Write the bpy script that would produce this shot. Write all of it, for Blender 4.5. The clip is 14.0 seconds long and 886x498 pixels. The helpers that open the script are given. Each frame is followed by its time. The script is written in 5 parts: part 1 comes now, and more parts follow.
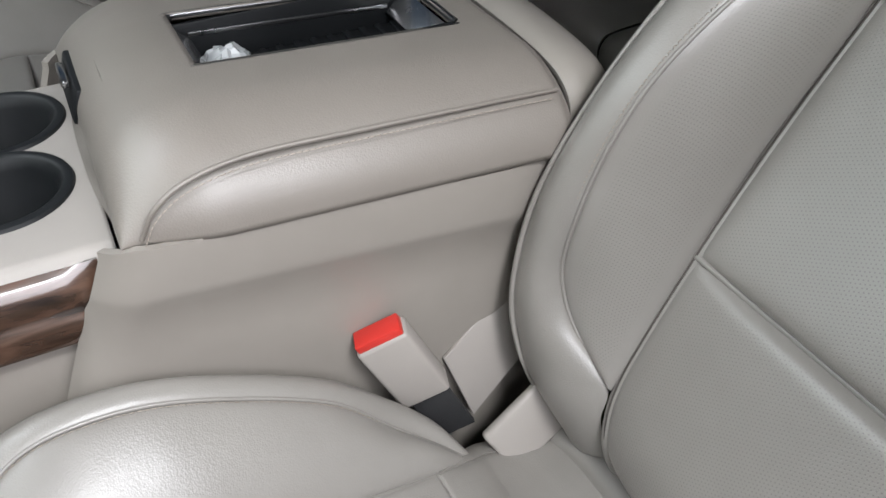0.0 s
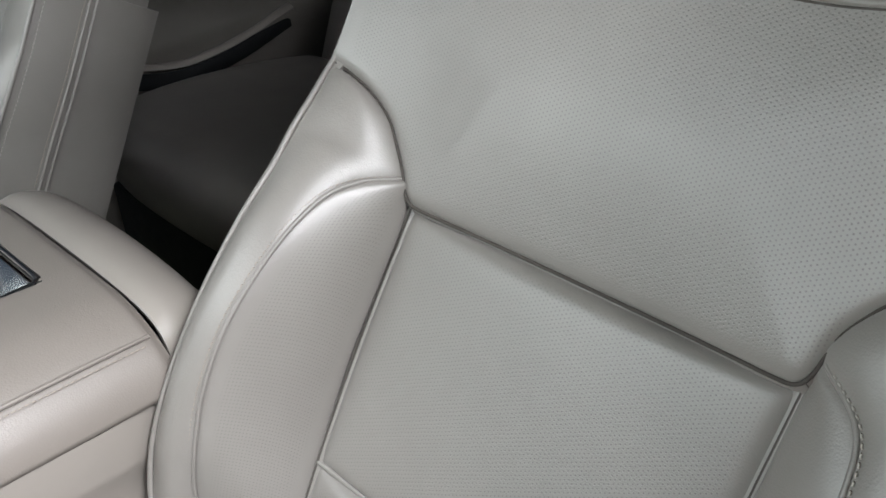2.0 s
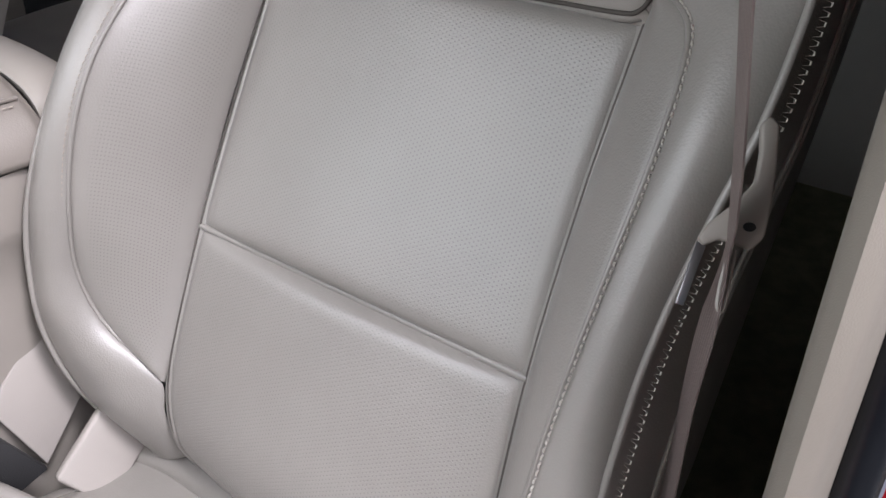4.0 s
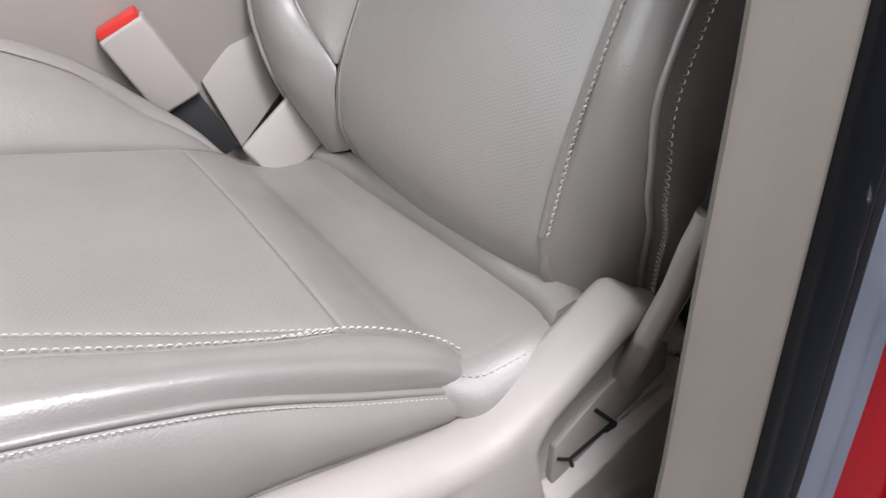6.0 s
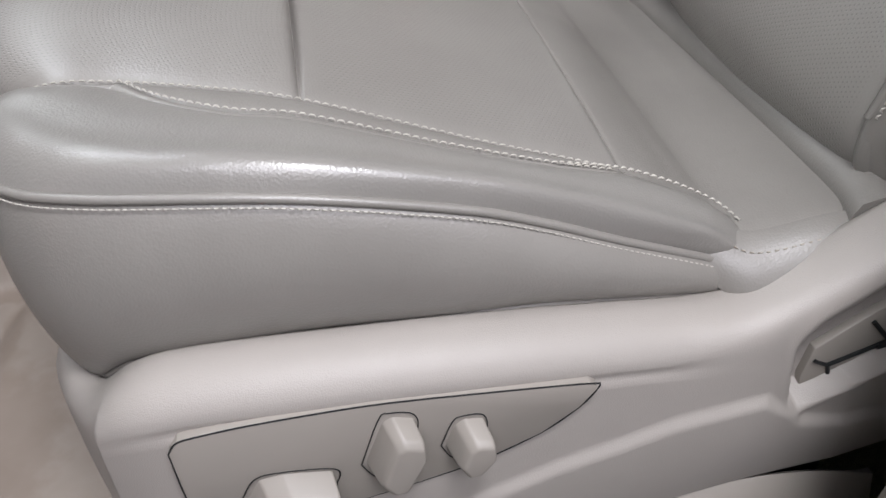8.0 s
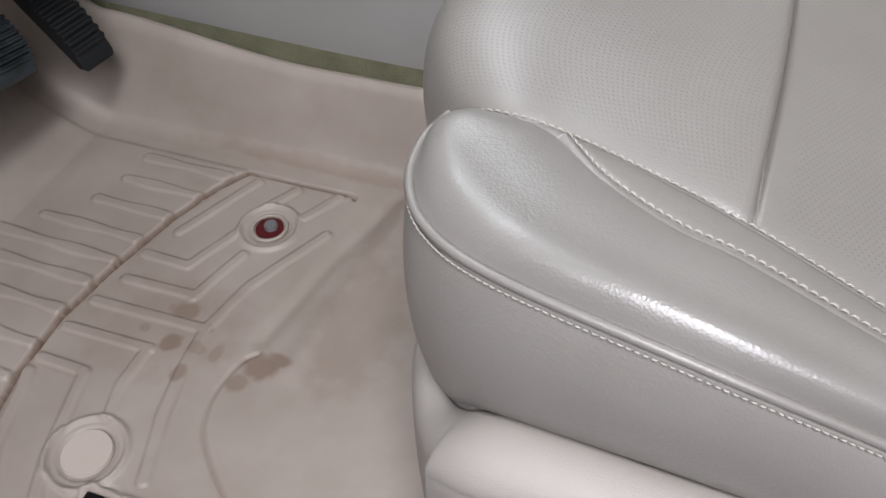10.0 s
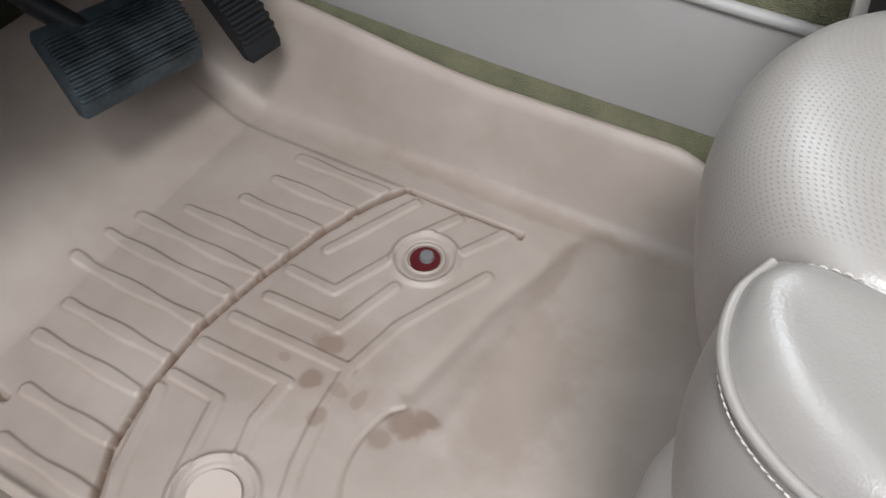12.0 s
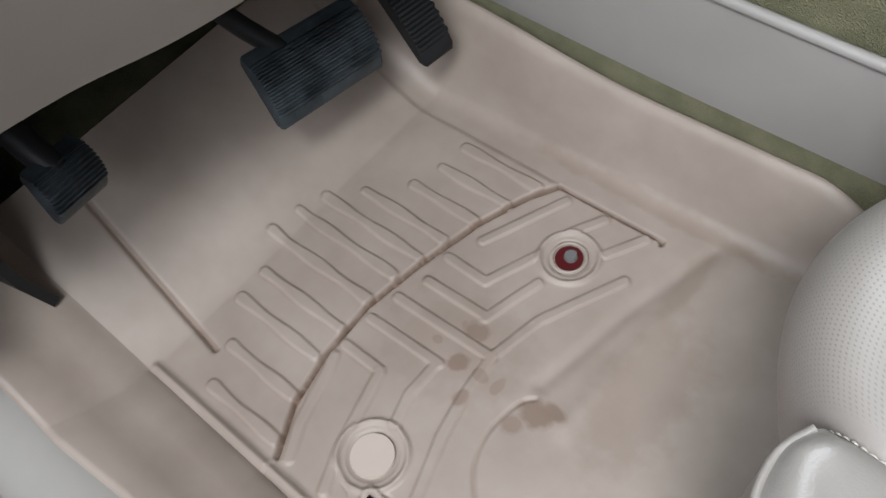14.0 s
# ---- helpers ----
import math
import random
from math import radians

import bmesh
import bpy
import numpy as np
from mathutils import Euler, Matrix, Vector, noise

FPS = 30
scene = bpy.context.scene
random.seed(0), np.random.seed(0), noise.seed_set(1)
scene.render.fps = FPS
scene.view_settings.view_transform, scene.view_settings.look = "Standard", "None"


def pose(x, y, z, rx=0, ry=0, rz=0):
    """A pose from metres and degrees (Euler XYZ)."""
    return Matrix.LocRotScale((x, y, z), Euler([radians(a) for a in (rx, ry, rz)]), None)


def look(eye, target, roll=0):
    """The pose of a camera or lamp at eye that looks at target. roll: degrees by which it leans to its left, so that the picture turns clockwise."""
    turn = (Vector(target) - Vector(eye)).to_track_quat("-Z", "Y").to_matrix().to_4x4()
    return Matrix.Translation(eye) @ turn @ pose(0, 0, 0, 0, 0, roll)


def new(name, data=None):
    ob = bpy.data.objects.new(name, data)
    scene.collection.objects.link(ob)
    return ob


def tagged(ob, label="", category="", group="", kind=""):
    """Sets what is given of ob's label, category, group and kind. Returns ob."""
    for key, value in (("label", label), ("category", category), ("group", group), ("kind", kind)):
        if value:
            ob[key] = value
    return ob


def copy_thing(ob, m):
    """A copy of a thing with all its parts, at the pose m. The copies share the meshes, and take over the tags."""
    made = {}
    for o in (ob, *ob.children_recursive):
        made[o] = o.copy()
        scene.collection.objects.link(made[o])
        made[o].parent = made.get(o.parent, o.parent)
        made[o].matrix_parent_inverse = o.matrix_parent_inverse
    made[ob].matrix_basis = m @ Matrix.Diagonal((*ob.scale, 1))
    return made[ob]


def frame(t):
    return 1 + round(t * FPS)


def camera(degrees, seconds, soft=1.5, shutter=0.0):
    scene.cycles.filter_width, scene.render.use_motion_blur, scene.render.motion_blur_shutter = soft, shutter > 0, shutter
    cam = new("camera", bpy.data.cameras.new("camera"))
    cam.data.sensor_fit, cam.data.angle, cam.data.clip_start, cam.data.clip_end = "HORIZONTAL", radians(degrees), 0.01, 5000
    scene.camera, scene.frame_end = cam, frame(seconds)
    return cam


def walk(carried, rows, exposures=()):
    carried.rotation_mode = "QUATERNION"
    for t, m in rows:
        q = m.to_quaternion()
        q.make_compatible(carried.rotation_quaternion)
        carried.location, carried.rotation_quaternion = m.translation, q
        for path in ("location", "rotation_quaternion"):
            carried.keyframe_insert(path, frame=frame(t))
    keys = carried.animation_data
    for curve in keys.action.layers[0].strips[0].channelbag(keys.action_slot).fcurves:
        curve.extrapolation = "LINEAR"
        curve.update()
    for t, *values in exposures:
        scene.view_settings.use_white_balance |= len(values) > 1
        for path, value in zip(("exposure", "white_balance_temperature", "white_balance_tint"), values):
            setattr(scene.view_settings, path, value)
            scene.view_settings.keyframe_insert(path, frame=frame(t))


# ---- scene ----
cam = camera(56.0, 14.0)
PATH = [
    (0, (-0.277, -0.238, 0.902), (0.418, 1.151, -0.359), -0.5),
    (0.5, (-0.235, -0.239, 0.941), (0.691, 1.064, -0.26), 0.4),
    (1, (-0.153, -0.239, 0.999), (0.798, 1.047, -0.202), -1.8),
    (1.5, (-0.149, -0.248, 1.003), (0.959, 0.962, -0.14), -0.8),
    (2, (-0.158, -0.275, 1.007), (1.07, 0.85, -0.101), -0.6),
    (2.5, (-0.179, -0.311, 0.994), (1.122, 0.747, -0.096), -0.6),
    (3, (-0.198, -0.332, 0.952), (1.142, 0.662, -0.15), -0.4),
    (3.2, (-0.208, -0.337, 0.931), (1.147, 0.625, -0.18), -0.2),
    (5.3, (-0.218, -0.512, 0.685), (0.884, 0.818, -0.322), -3.3),
    (5.5, (-0.225, -0.527, 0.668), (0.823, 0.847, -0.339), -3.4),
    (6, (-0.24, -0.57, 0.618), (0.608, 0.923, -0.408), -3.8),
    (6.5, (-0.241, -0.596, 0.576), (0.402, 0.956, -0.51), -4.1),
    (7, (-0.253, -0.601, 0.56), (0.247, 0.958, -0.588), -4.0),
    (7.2, (-0.255, -0.603, 0.565), (0.19, 0.961, -0.6), -4.2),
    (9.3, (-0.285, -0.455, 0.642), (-0.461, 0.876, -0.841), -0.8),
    (9.5, (-0.296, -0.458, 0.645), (-0.573, 0.847, -0.844), -1.8),
    (10, (-0.298, -0.449, 0.656), (-0.818, 0.787, -0.828), -3.4),
    (10.5, (-0.298, -0.434, 0.671), (-0.914, 0.749, -0.819), -3.4),
    (11, (-0.334, -0.404, 0.659), (-1.003, 0.748, -0.833), -3.9),
    (11.5, (-0.404, -0.386, 0.654), (-1.048, 0.748, -0.862), -1.4),
    (12, (-0.427, -0.374, 0.641), (-1.103, 0.724, -0.887), -2.3),
    (12.5, (-0.402, -0.436, 0.585), (-1.144, 0.648, -0.923), -3.7),
    (13, (-0.37, -0.443, 0.566), (-1.189, 0.495, -0.999), -7.6),
    (13.5, (-0.386, -0.413, 0.626), (-1.255, 0.403, -0.98), -10.3),
    (14, (-0.42, -0.317, 0.783), (-1.316, 0.346, -0.877), -15.7),
]
walk(cam, [(t, look(eye, target, roll)) for t, eye, target, roll in PATH], [(0, 0.4, 6500, 6), (1.0, 0.55, 6500, 3), (2.0, 0.75, 6500, 7), (3.0, 0.9, 6500, 14), (5.5, 0.75, 6500, 15), (6, 0.6, 6500, 13), (7, 0.1, 6500, 9), (9.5, 0.1, 6500, 9), (11, 0.15, 6500, 8), (12, 0.52, 6500, 6.5), (14, 0.38, 6500, 6.5)])

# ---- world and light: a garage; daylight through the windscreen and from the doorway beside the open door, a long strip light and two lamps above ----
world = bpy.data.worlds.new("world")
scene.world = world
world.use_nodes = True
_wn = world.node_tree.nodes
_sky = _wn.new("ShaderNodeTexSky")
_sky.sky_type = "NISHITA"
_sky.sun_disc = False
_sky.sun_elevation = radians(48)
_sky.sun_rotation = radians(238)
world.node_tree.links.new(_sky.outputs["Color"], _wn["Background"].inputs["Color"])
_wn["Background"].inputs["Strength"].default_value = 0.015

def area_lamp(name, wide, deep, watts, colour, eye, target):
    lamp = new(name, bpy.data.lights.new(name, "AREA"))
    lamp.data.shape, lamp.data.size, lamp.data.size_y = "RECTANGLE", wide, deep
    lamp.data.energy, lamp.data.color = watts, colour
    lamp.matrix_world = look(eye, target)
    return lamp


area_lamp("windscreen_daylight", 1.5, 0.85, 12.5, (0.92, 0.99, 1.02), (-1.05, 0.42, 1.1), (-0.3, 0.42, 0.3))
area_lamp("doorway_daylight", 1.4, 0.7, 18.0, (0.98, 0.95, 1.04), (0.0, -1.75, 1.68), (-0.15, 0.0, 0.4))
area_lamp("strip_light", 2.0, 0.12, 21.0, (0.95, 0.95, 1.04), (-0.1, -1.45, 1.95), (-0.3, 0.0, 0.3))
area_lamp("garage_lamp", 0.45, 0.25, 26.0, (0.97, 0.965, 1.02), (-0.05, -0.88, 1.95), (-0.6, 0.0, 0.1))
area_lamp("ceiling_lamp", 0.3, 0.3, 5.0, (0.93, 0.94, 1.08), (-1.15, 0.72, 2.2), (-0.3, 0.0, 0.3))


# ---- materials ----
def mat_new(name):
    m = bpy.data.materials.new(name)
    m.use_nodes = True
    return m, m.node_tree, m.node_tree.nodes["Principled BSDF"]


def node(nt, kind, **inputs):
    n = nt.nodes.new(kind)
    for key, value in inputs.items():
        n.inputs[key.replace("_", " ")].default_value = value
    return n


def ramp(nt, source, lo, hi, a, b):
    """A colour between a and b as source goes from lo to hi."""
    r = nt.nodes.new("ShaderNodeMapRange")
    r.inputs["From Min"].default_value, r.inputs["From Max"].default_value = lo, hi
    nt.links.new(source, r.inputs["Value"])
    mix = nt.nodes.new("ShaderNodeMix")
    mix.data_type = "RGBA"
    mix.inputs[6].default_value, mix.inputs[7].default_value = (*a, 1), (*b, 1)
    nt.links.new(r.outputs["Result"], mix.inputs[0])
    return mix.outputs[2]


def surface(name, a, b, rough, grain=900.0, bump=0.15, patch=6.0, metal=0.0, coat=0.0, depth=0.0006, rough_var=0.08, spec=0.5):
    """A mottled surface: colour a to b in soft patches, a fine grain in relief, uneven gloss."""
    m, nt, bsdf = mat_new(name)
    co = nt.nodes.new("ShaderNodeTexCoord")
    big = node(nt, "ShaderNodeTexNoise", Scale=patch, Detail=4.0, Roughness=0.6)
    nt.links.new(co.outputs["Object"], big.inputs["Vector"])
    nt.links.new(ramp(nt, big.outputs["Fac"], 0.35, 0.65, a, b), bsdf.inputs["Base Color"])
    mid = node(nt, "ShaderNodeTexNoise", Scale=patch * 7, Detail=3.0)
    nt.links.new(co.outputs["Object"], mid.inputs["Vector"])
    r = nt.nodes.new("ShaderNodeMapRange")
    r.inputs["To Min"].default_value, r.inputs["To Max"].default_value = rough - rough_var, rough + rough_var
    nt.links.new(mid.outputs["Fac"], r.inputs["Value"])
    nt.links.new(r.outputs["Result"], bsdf.inputs["Roughness"])
    fine = node(nt, "ShaderNodeTexVoronoi", Scale=grain)
    nt.links.new(co.outputs["Object"], fine.inputs["Vector"])
    bp = node(nt, "ShaderNodeBump", Strength=bump, Distance=depth)
    nt.links.new(fine.outputs["Distance"], bp.inputs["Height"])
    nt.links.new(bp.outputs["Normal"], bsdf.inputs["Normal"])
    bsdf.inputs["Metallic"].default_value = metal
    bsdf.inputs["Coat Weight"].default_value = coat
    bsdf.inputs["Specular IOR Level"].default_value = spec
    return m


def leather(name, a, b, rough=0.42, holes=False, wrinkle=0.25, coat=0.35):
    """Car leather: pebble grain, slow creases, worn gloss; holes adds rows of pinholes along the panel's own UV (metres)."""
    m, nt, bsdf = mat_new(name)
    co = nt.nodes.new("ShaderNodeTexCoord")
    big = node(nt, "ShaderNodeTexNoise", Scale=9.0, Detail=5.0, Roughness=0.6)
    nt.links.new(co.outputs["Object"], big.inputs["Vector"])
    colour = ramp(nt, big.outputs["Fac"], 0.3, 0.7, a, b)
    grain = node(nt, "ShaderNodeTexVoronoi", Scale=700.0)
    nt.links.new(co.outputs["Object"], grain.inputs["Vector"])
    crease = node(nt, "ShaderNodeTexNoise", Scale=55.0, Detail=6.0, Roughness=0.65, Distortion=0.1)
    nt.links.new(co.outputs["Object"], crease.inputs["Vector"])
    b1 = node(nt, "ShaderNodeBump", Strength=0.22, Distance=0.0005)
    nt.links.new(grain.outputs["Distance"], b1.inputs["Height"])
    b2 = node(nt, "ShaderNodeBump", Strength=wrinkle, Distance=0.0012)
    nt.links.new(crease.outputs["Fac"], b2.inputs["Height"])
    nt.links.new(b1.outputs["Normal"], b2.inputs["Normal"])
    last = b2
    if holes:
        uv = nt.nodes.new("ShaderNodeUVMap")
        sep = nt.nodes.new("ShaderNodeSeparateXYZ")
        nt.links.new(uv.outputs["UV"], sep.inputs["Vector"])

        def maths(op, x, y):
            n = nt.nodes.new("ShaderNodeMath")
            n.operation = op
            for slot, v in ((0, x), (1, y)):
                if isinstance(v, (int, float)):
                    n.inputs[slot].default_value = v
                else:
                    nt.links.new(v, n.inputs[slot])
            return n.outputs[0]
        pitch = 0.0031
        u = maths("DIVIDE", sep.outputs["X"], pitch)
        v = maths("DIVIDE", sep.outputs["Y"], pitch * 0.866)
        row = maths("FLOORED_MODULO", maths("FLOOR", v, 0.0), 2.0)
        fu = maths("SUBTRACT", maths("FRACT", maths("ADD", u, maths("MULTIPLY", row, 0.5)), 0.0), 0.5)
        fv = maths("MULTIPLY", maths("SUBTRACT", maths("FRACT", v, 0.0), 0.5), 0.866)
        d = maths("SQRT", maths("ADD", maths("MULTIPLY", fu, fu), maths("MULTIPLY", fv, fv)), 0.0)
        hole = nt.nodes.new("ShaderNodeMapRange")
        hole.inputs["From Min"].default_value, hole.inputs["From Max"].default_value = 0.08, 0.24
        nt.links.new(d, hole.inputs["Value"])
        edge = nt.nodes.new("ShaderNodeAttribute")
        edge.attribute_name = "rim"
        plain = nt.nodes.new("ShaderNodeMapRange")
        plain.inputs["From Min"].default_value, plain.inputs["From Max"].default_value = 0.012, 0.02
        plain.inputs["To Min"].default_value, plain.inputs["To Max"].default_value = 1.0, 0.0
        nt.links.new(edge.outputs["Fac"], plain.inputs["Value"])
        hole_mask = maths("MAXIMUM", hole.outputs["Result"], plain.outputs["Result"])
        dark = nt.nodes.new("ShaderNodeMix")
        dark.data_type = "RGBA"
        dark.inputs[6].default_value = (a[0] * 0.74, a[1] * 0.74, a[2] * 0.74, 1)
        nt.links.new(hole_mask, dark.inputs[0])
        nt.links.new(colour, dark.inputs[7])
        colour = dark.outputs[2]
        b3 = node(nt, "ShaderNodeBump", Strength=0.35, Distance=0.0004)
        nt.links.new(hole_mask, b3.inputs["Height"])
        nt.links.new(last.outputs["Normal"], b3.inputs["Normal"])
        last = b3
    nt.links.new(colour, bsdf.inputs["Base Color"])
    wear = node(nt, "ShaderNodeTexNoise", Scale=14.0, Detail=4.0)
    nt.links.new(co.outputs["Object"], wear.inputs["Vector"])
    r = nt.nodes.new("ShaderNodeMapRange")
    r.inputs["To Min"].default_value, r.inputs["To Max"].default_value = rough - 0.1, rough + 0.1
    nt.links.new(wear.outputs["Fac"], r.inputs["Value"])
    nt.links.new(r.outputs["Result"], bsdf.inputs["Roughness"])
    nt.links.new(last.outputs["Normal"], bsdf.inputs["Normal"])
    bsdf.inputs["Specular IOR Level"].default_value = 0.62
    bsdf.inputs["Coat Weight"].default_value = coat
    bsdf.inputs["Coat Roughness"].default_value = 0.28
    nt.links.new(last.outputs["Normal"], bsdf.inputs["Coat Normal"])
    return m


LEATHER = leather("grey_beige_leather", (0.203, 0.19, 0.173), (0.237, 0.223, 0.203), rough=0.42, coat=0.25)
LEATHER_HOLES = leather("perforated_leather", (0.213, 0.199, 0.182), (0.242, 0.228, 0.208), rough=0.38, holes=True, wrinkle=0.2)
LEATHER_GLOSS = leather("worn_glossy_leather", (0.213, 0.202, 0.186), (0.243, 0.23, 0.212), rough=0.33, wrinkle=0.3, coat=0.5)
LEATHER_DARK = leather("dull_leather", (0.17, 0.158, 0.14), (0.2, 0.187, 0.165))
# dark colour for the shade painted into seam gaps, and for the backrest scratch
SEAM_SHADE_SCRATCH = surface("seam_shade_scratch", (0.05, 0.044, 0.038), (0.07, 0.06, 0.052), 0.8, grain=3000)
THREAD = surface("thread", (0.4, 0.375, 0.335), (0.45, 0.425, 0.38), 0.7, grain=3000)
PLASTIC = surface("beige_plastic", (0.314, 0.289, 0.264), (0.344, 0.316, 0.289), 0.5, grain=1300, bump=0.22, depth=0.0007)
PLASTIC_SMOOTH = surface("smooth_beige_plastic", (0.26, 0.237, 0.21), (0.285, 0.26, 0.231), 0.45, grain=2000, bump=0.05)
PILLAR = surface("pillar_plastic", (0.165, 0.15, 0.125), (0.18, 0.165, 0.138), 0.5, grain=1300, bump=0.15)
PLASTIC_GREY = surface("grey_plastic", (0.27, 0.265, 0.25), (0.3, 0.295, 0.28), 0.5, grain=1200, bump=0.3)
SILL = surface("pale_sill_plastic", (0.29, 0.285, 0.26), (0.32, 0.315, 0.29), 0.45, grain=1200, bump=0.2)
CARPET = surface("olive_carpet", (0.15, 0.15, 0.085), (0.22, 0.215, 0.13), 0.95, grain=700, bump=0.9, depth=0.003, patch=25)
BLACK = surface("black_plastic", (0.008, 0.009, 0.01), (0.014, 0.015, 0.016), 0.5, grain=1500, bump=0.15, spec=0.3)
RUBBER = surface("black_pedal_rubber", (0.009, 0.013, 0.016), (0.045, 0.06, 0.068), 0.45, grain=1500, bump=0.2, patch=30)
SEAL = surface("door_seal_rubber", (0.005, 0.006, 0.008), (0.008, 0.01, 0.012), 0.16, grain=1800, bump=0.1, spec=0.4)
WEB = surface("black_webbing", (0.015, 0.015, 0.016), (0.025, 0.025, 0.026), 0.8, grain=900, bump=0.6)
BELT = surface("taupe_belt_webbing", (0.135, 0.105, 0.096), (0.165, 0.13, 0.118), 0.6, grain=900, bump=0.5)
RED = surface("red_button", (0.5, 0.025, 0.018), (0.55, 0.03, 0.022), 0.35, grain=2000, bump=0.05)
PAINT = surface("red_car_paint", (0.3, 0.002, 0.006), (0.33, 0.003, 0.008), 0.3, grain=3000, bump=0.01, coat=1.0)
_uv = BELT.node_tree.nodes.new("ShaderNodeUVMap")
_sep = BELT.node_tree.nodes.new("ShaderNodeSeparateXYZ")
BELT.node_tree.links.new(_uv.outputs["UV"], _sep.inputs["Vector"])
_rib = BELT.node_tree.nodes.new("ShaderNodeMath")
_rib.operation = "MULTIPLY"
_rib.inputs[1].default_value = 1400.0
BELT.node_tree.links.new(_sep.outputs["Y"], _rib.inputs[0])
_sine = BELT.node_tree.nodes.new("ShaderNodeMath")
_sine.operation = "SINE"
BELT.node_tree.links.new(_rib.outputs[0], _sine.inputs[0])
_col = ramp(BELT.node_tree, _sine.outputs[0], -1.0, 1.0, (0.105, 0.08, 0.074), (0.175, 0.14, 0.128))
BELT.node_tree.links.new(_col, BELT.node_tree.nodes["Principled BSDF"].inputs["Base Color"])
CHROME = surface("satin_chrome", (0.6, 0.6, 0.6), (0.68, 0.68, 0.68), 0.25, grain=3000, bump=0.02, metal=1.0)
GREY_METAL = surface("grey_blue_metal", (0.12, 0.135, 0.165), (0.14, 0.155, 0.185), 0.38, grain=2500, bump=0.05)
BADGE = surface("black_badge", (0.008, 0.008, 0.009), (0.014, 0.014, 0.015), 0.12, grain=3000, bump=0.01)
BADGE_GREY = surface("badge_grey_print", (0.12, 0.12, 0.12), (0.16, 0.16, 0.16), 0.3, grain=3000, bump=0.01)
BADGE_RED = surface("badge_red_print", (0.5, 0.012, 0.015), (0.55, 0.018, 0.02), 0.3, grain=3000, bump=0.01)
DARK_HOLE = surface("dark_red_socket", (0.06, 0.004, 0.006), (0.08, 0.006, 0.008), 0.35, grain=3000, bump=0.02)


# ---- building helpers ----
def V(*a):
    return np.array(a, float)


def spline(points, n):
    """n points along a smooth curve through the given ones, evenly spaced."""
    p = np.array(points, float)
    q = np.vstack([2 * p[0] - p[1], p, 2 * p[-1] - p[-2]])
    out = []
    for i in range(len(p) - 1):
        a, b, c, d = q[i], q[i + 1], q[i + 2], q[i + 3]
        for t in np.linspace(0, 1, 24, endpoint=False):
            out.append(0.5 * (2 * b + (c - a) * t + (2 * a - 5 * b + 4 * c - d) * t * t + (3 * b - a - 3 * c + d) * t ** 3))
    out.append(p[-1])
    out = np.array(out)
    along = np.r_[0, np.cumsum(np.linalg.norm(np.diff(out, axis=0), axis=1))]
    want = np.linspace(0, along[-1], n)
    return np.stack([np.interp(want, along, out[:, k]) for k in range(out.shape[1])], 1)


def mesh_object(name, verts, faces, material, parent=None, label="", uvs=None, smooth=True, sharp=None):
    me = bpy.data.meshes.new(name)
    me.from_pydata([tuple(map(float, v)) for v in verts], [], faces)
    if uvs is not None:
        layer = me.uv_layers.new(name="UVMap")
        for loop in me.loops:
            layer.data[loop.index].uv = uvs[loop.vertex_index]
    me.update()
    if smooth:
        me.polygons.foreach_set("use_smooth", [True] * len(me.polygons))
        me.set_sharp_from_angle(angle=radians(sharp or 50))
    me.materials.append(material)
    ob = new(name, me)
    if parent is not None:
        ob.parent = parent
    if label:
        tagged(ob, label)
    return ob


def part(name, bm, material, parent=None, label="", smooth=True, sharp=40):
    bmesh.ops.recalc_face_normals(bm, faces=bm.faces)
    me = bpy.data.meshes.new(name)
    bm.to_mesh(me)
    bm.free()
    if smooth:
        me.polygons.foreach_set("use_smooth", [True] * len(me.polygons))
        me.set_sharp_from_angle(angle=radians(sharp))
    me.materials.append(material)
    ob = new(name, me)
    if parent is not None:
        ob.parent = parent
    if label:
        tagged(ob, label)
    return ob


def empty(name, at, label, category, group=""):
    ob = new(name)
    ob.location = at
    ob.empty_display_size = 0.05
    tagged(ob, label, category, group)
    bpy.context.view_layer.update()
    return ob


def adopt(ob, parent):
    """Hang ob, built in world coordinates, under parent without moving it."""
    ob.parent = parent
    ob.matrix_parent_inverse = parent.matrix_world.inverted()
    return ob


def grid_normals(g):
    du = np.gradient(g, axis=0)
    dv = np.gradient(g, axis=1)
    n = np.cross(du, dv)
    return n / (np.linalg.norm(n, axis=2, keepdims=True) + 1e-12)


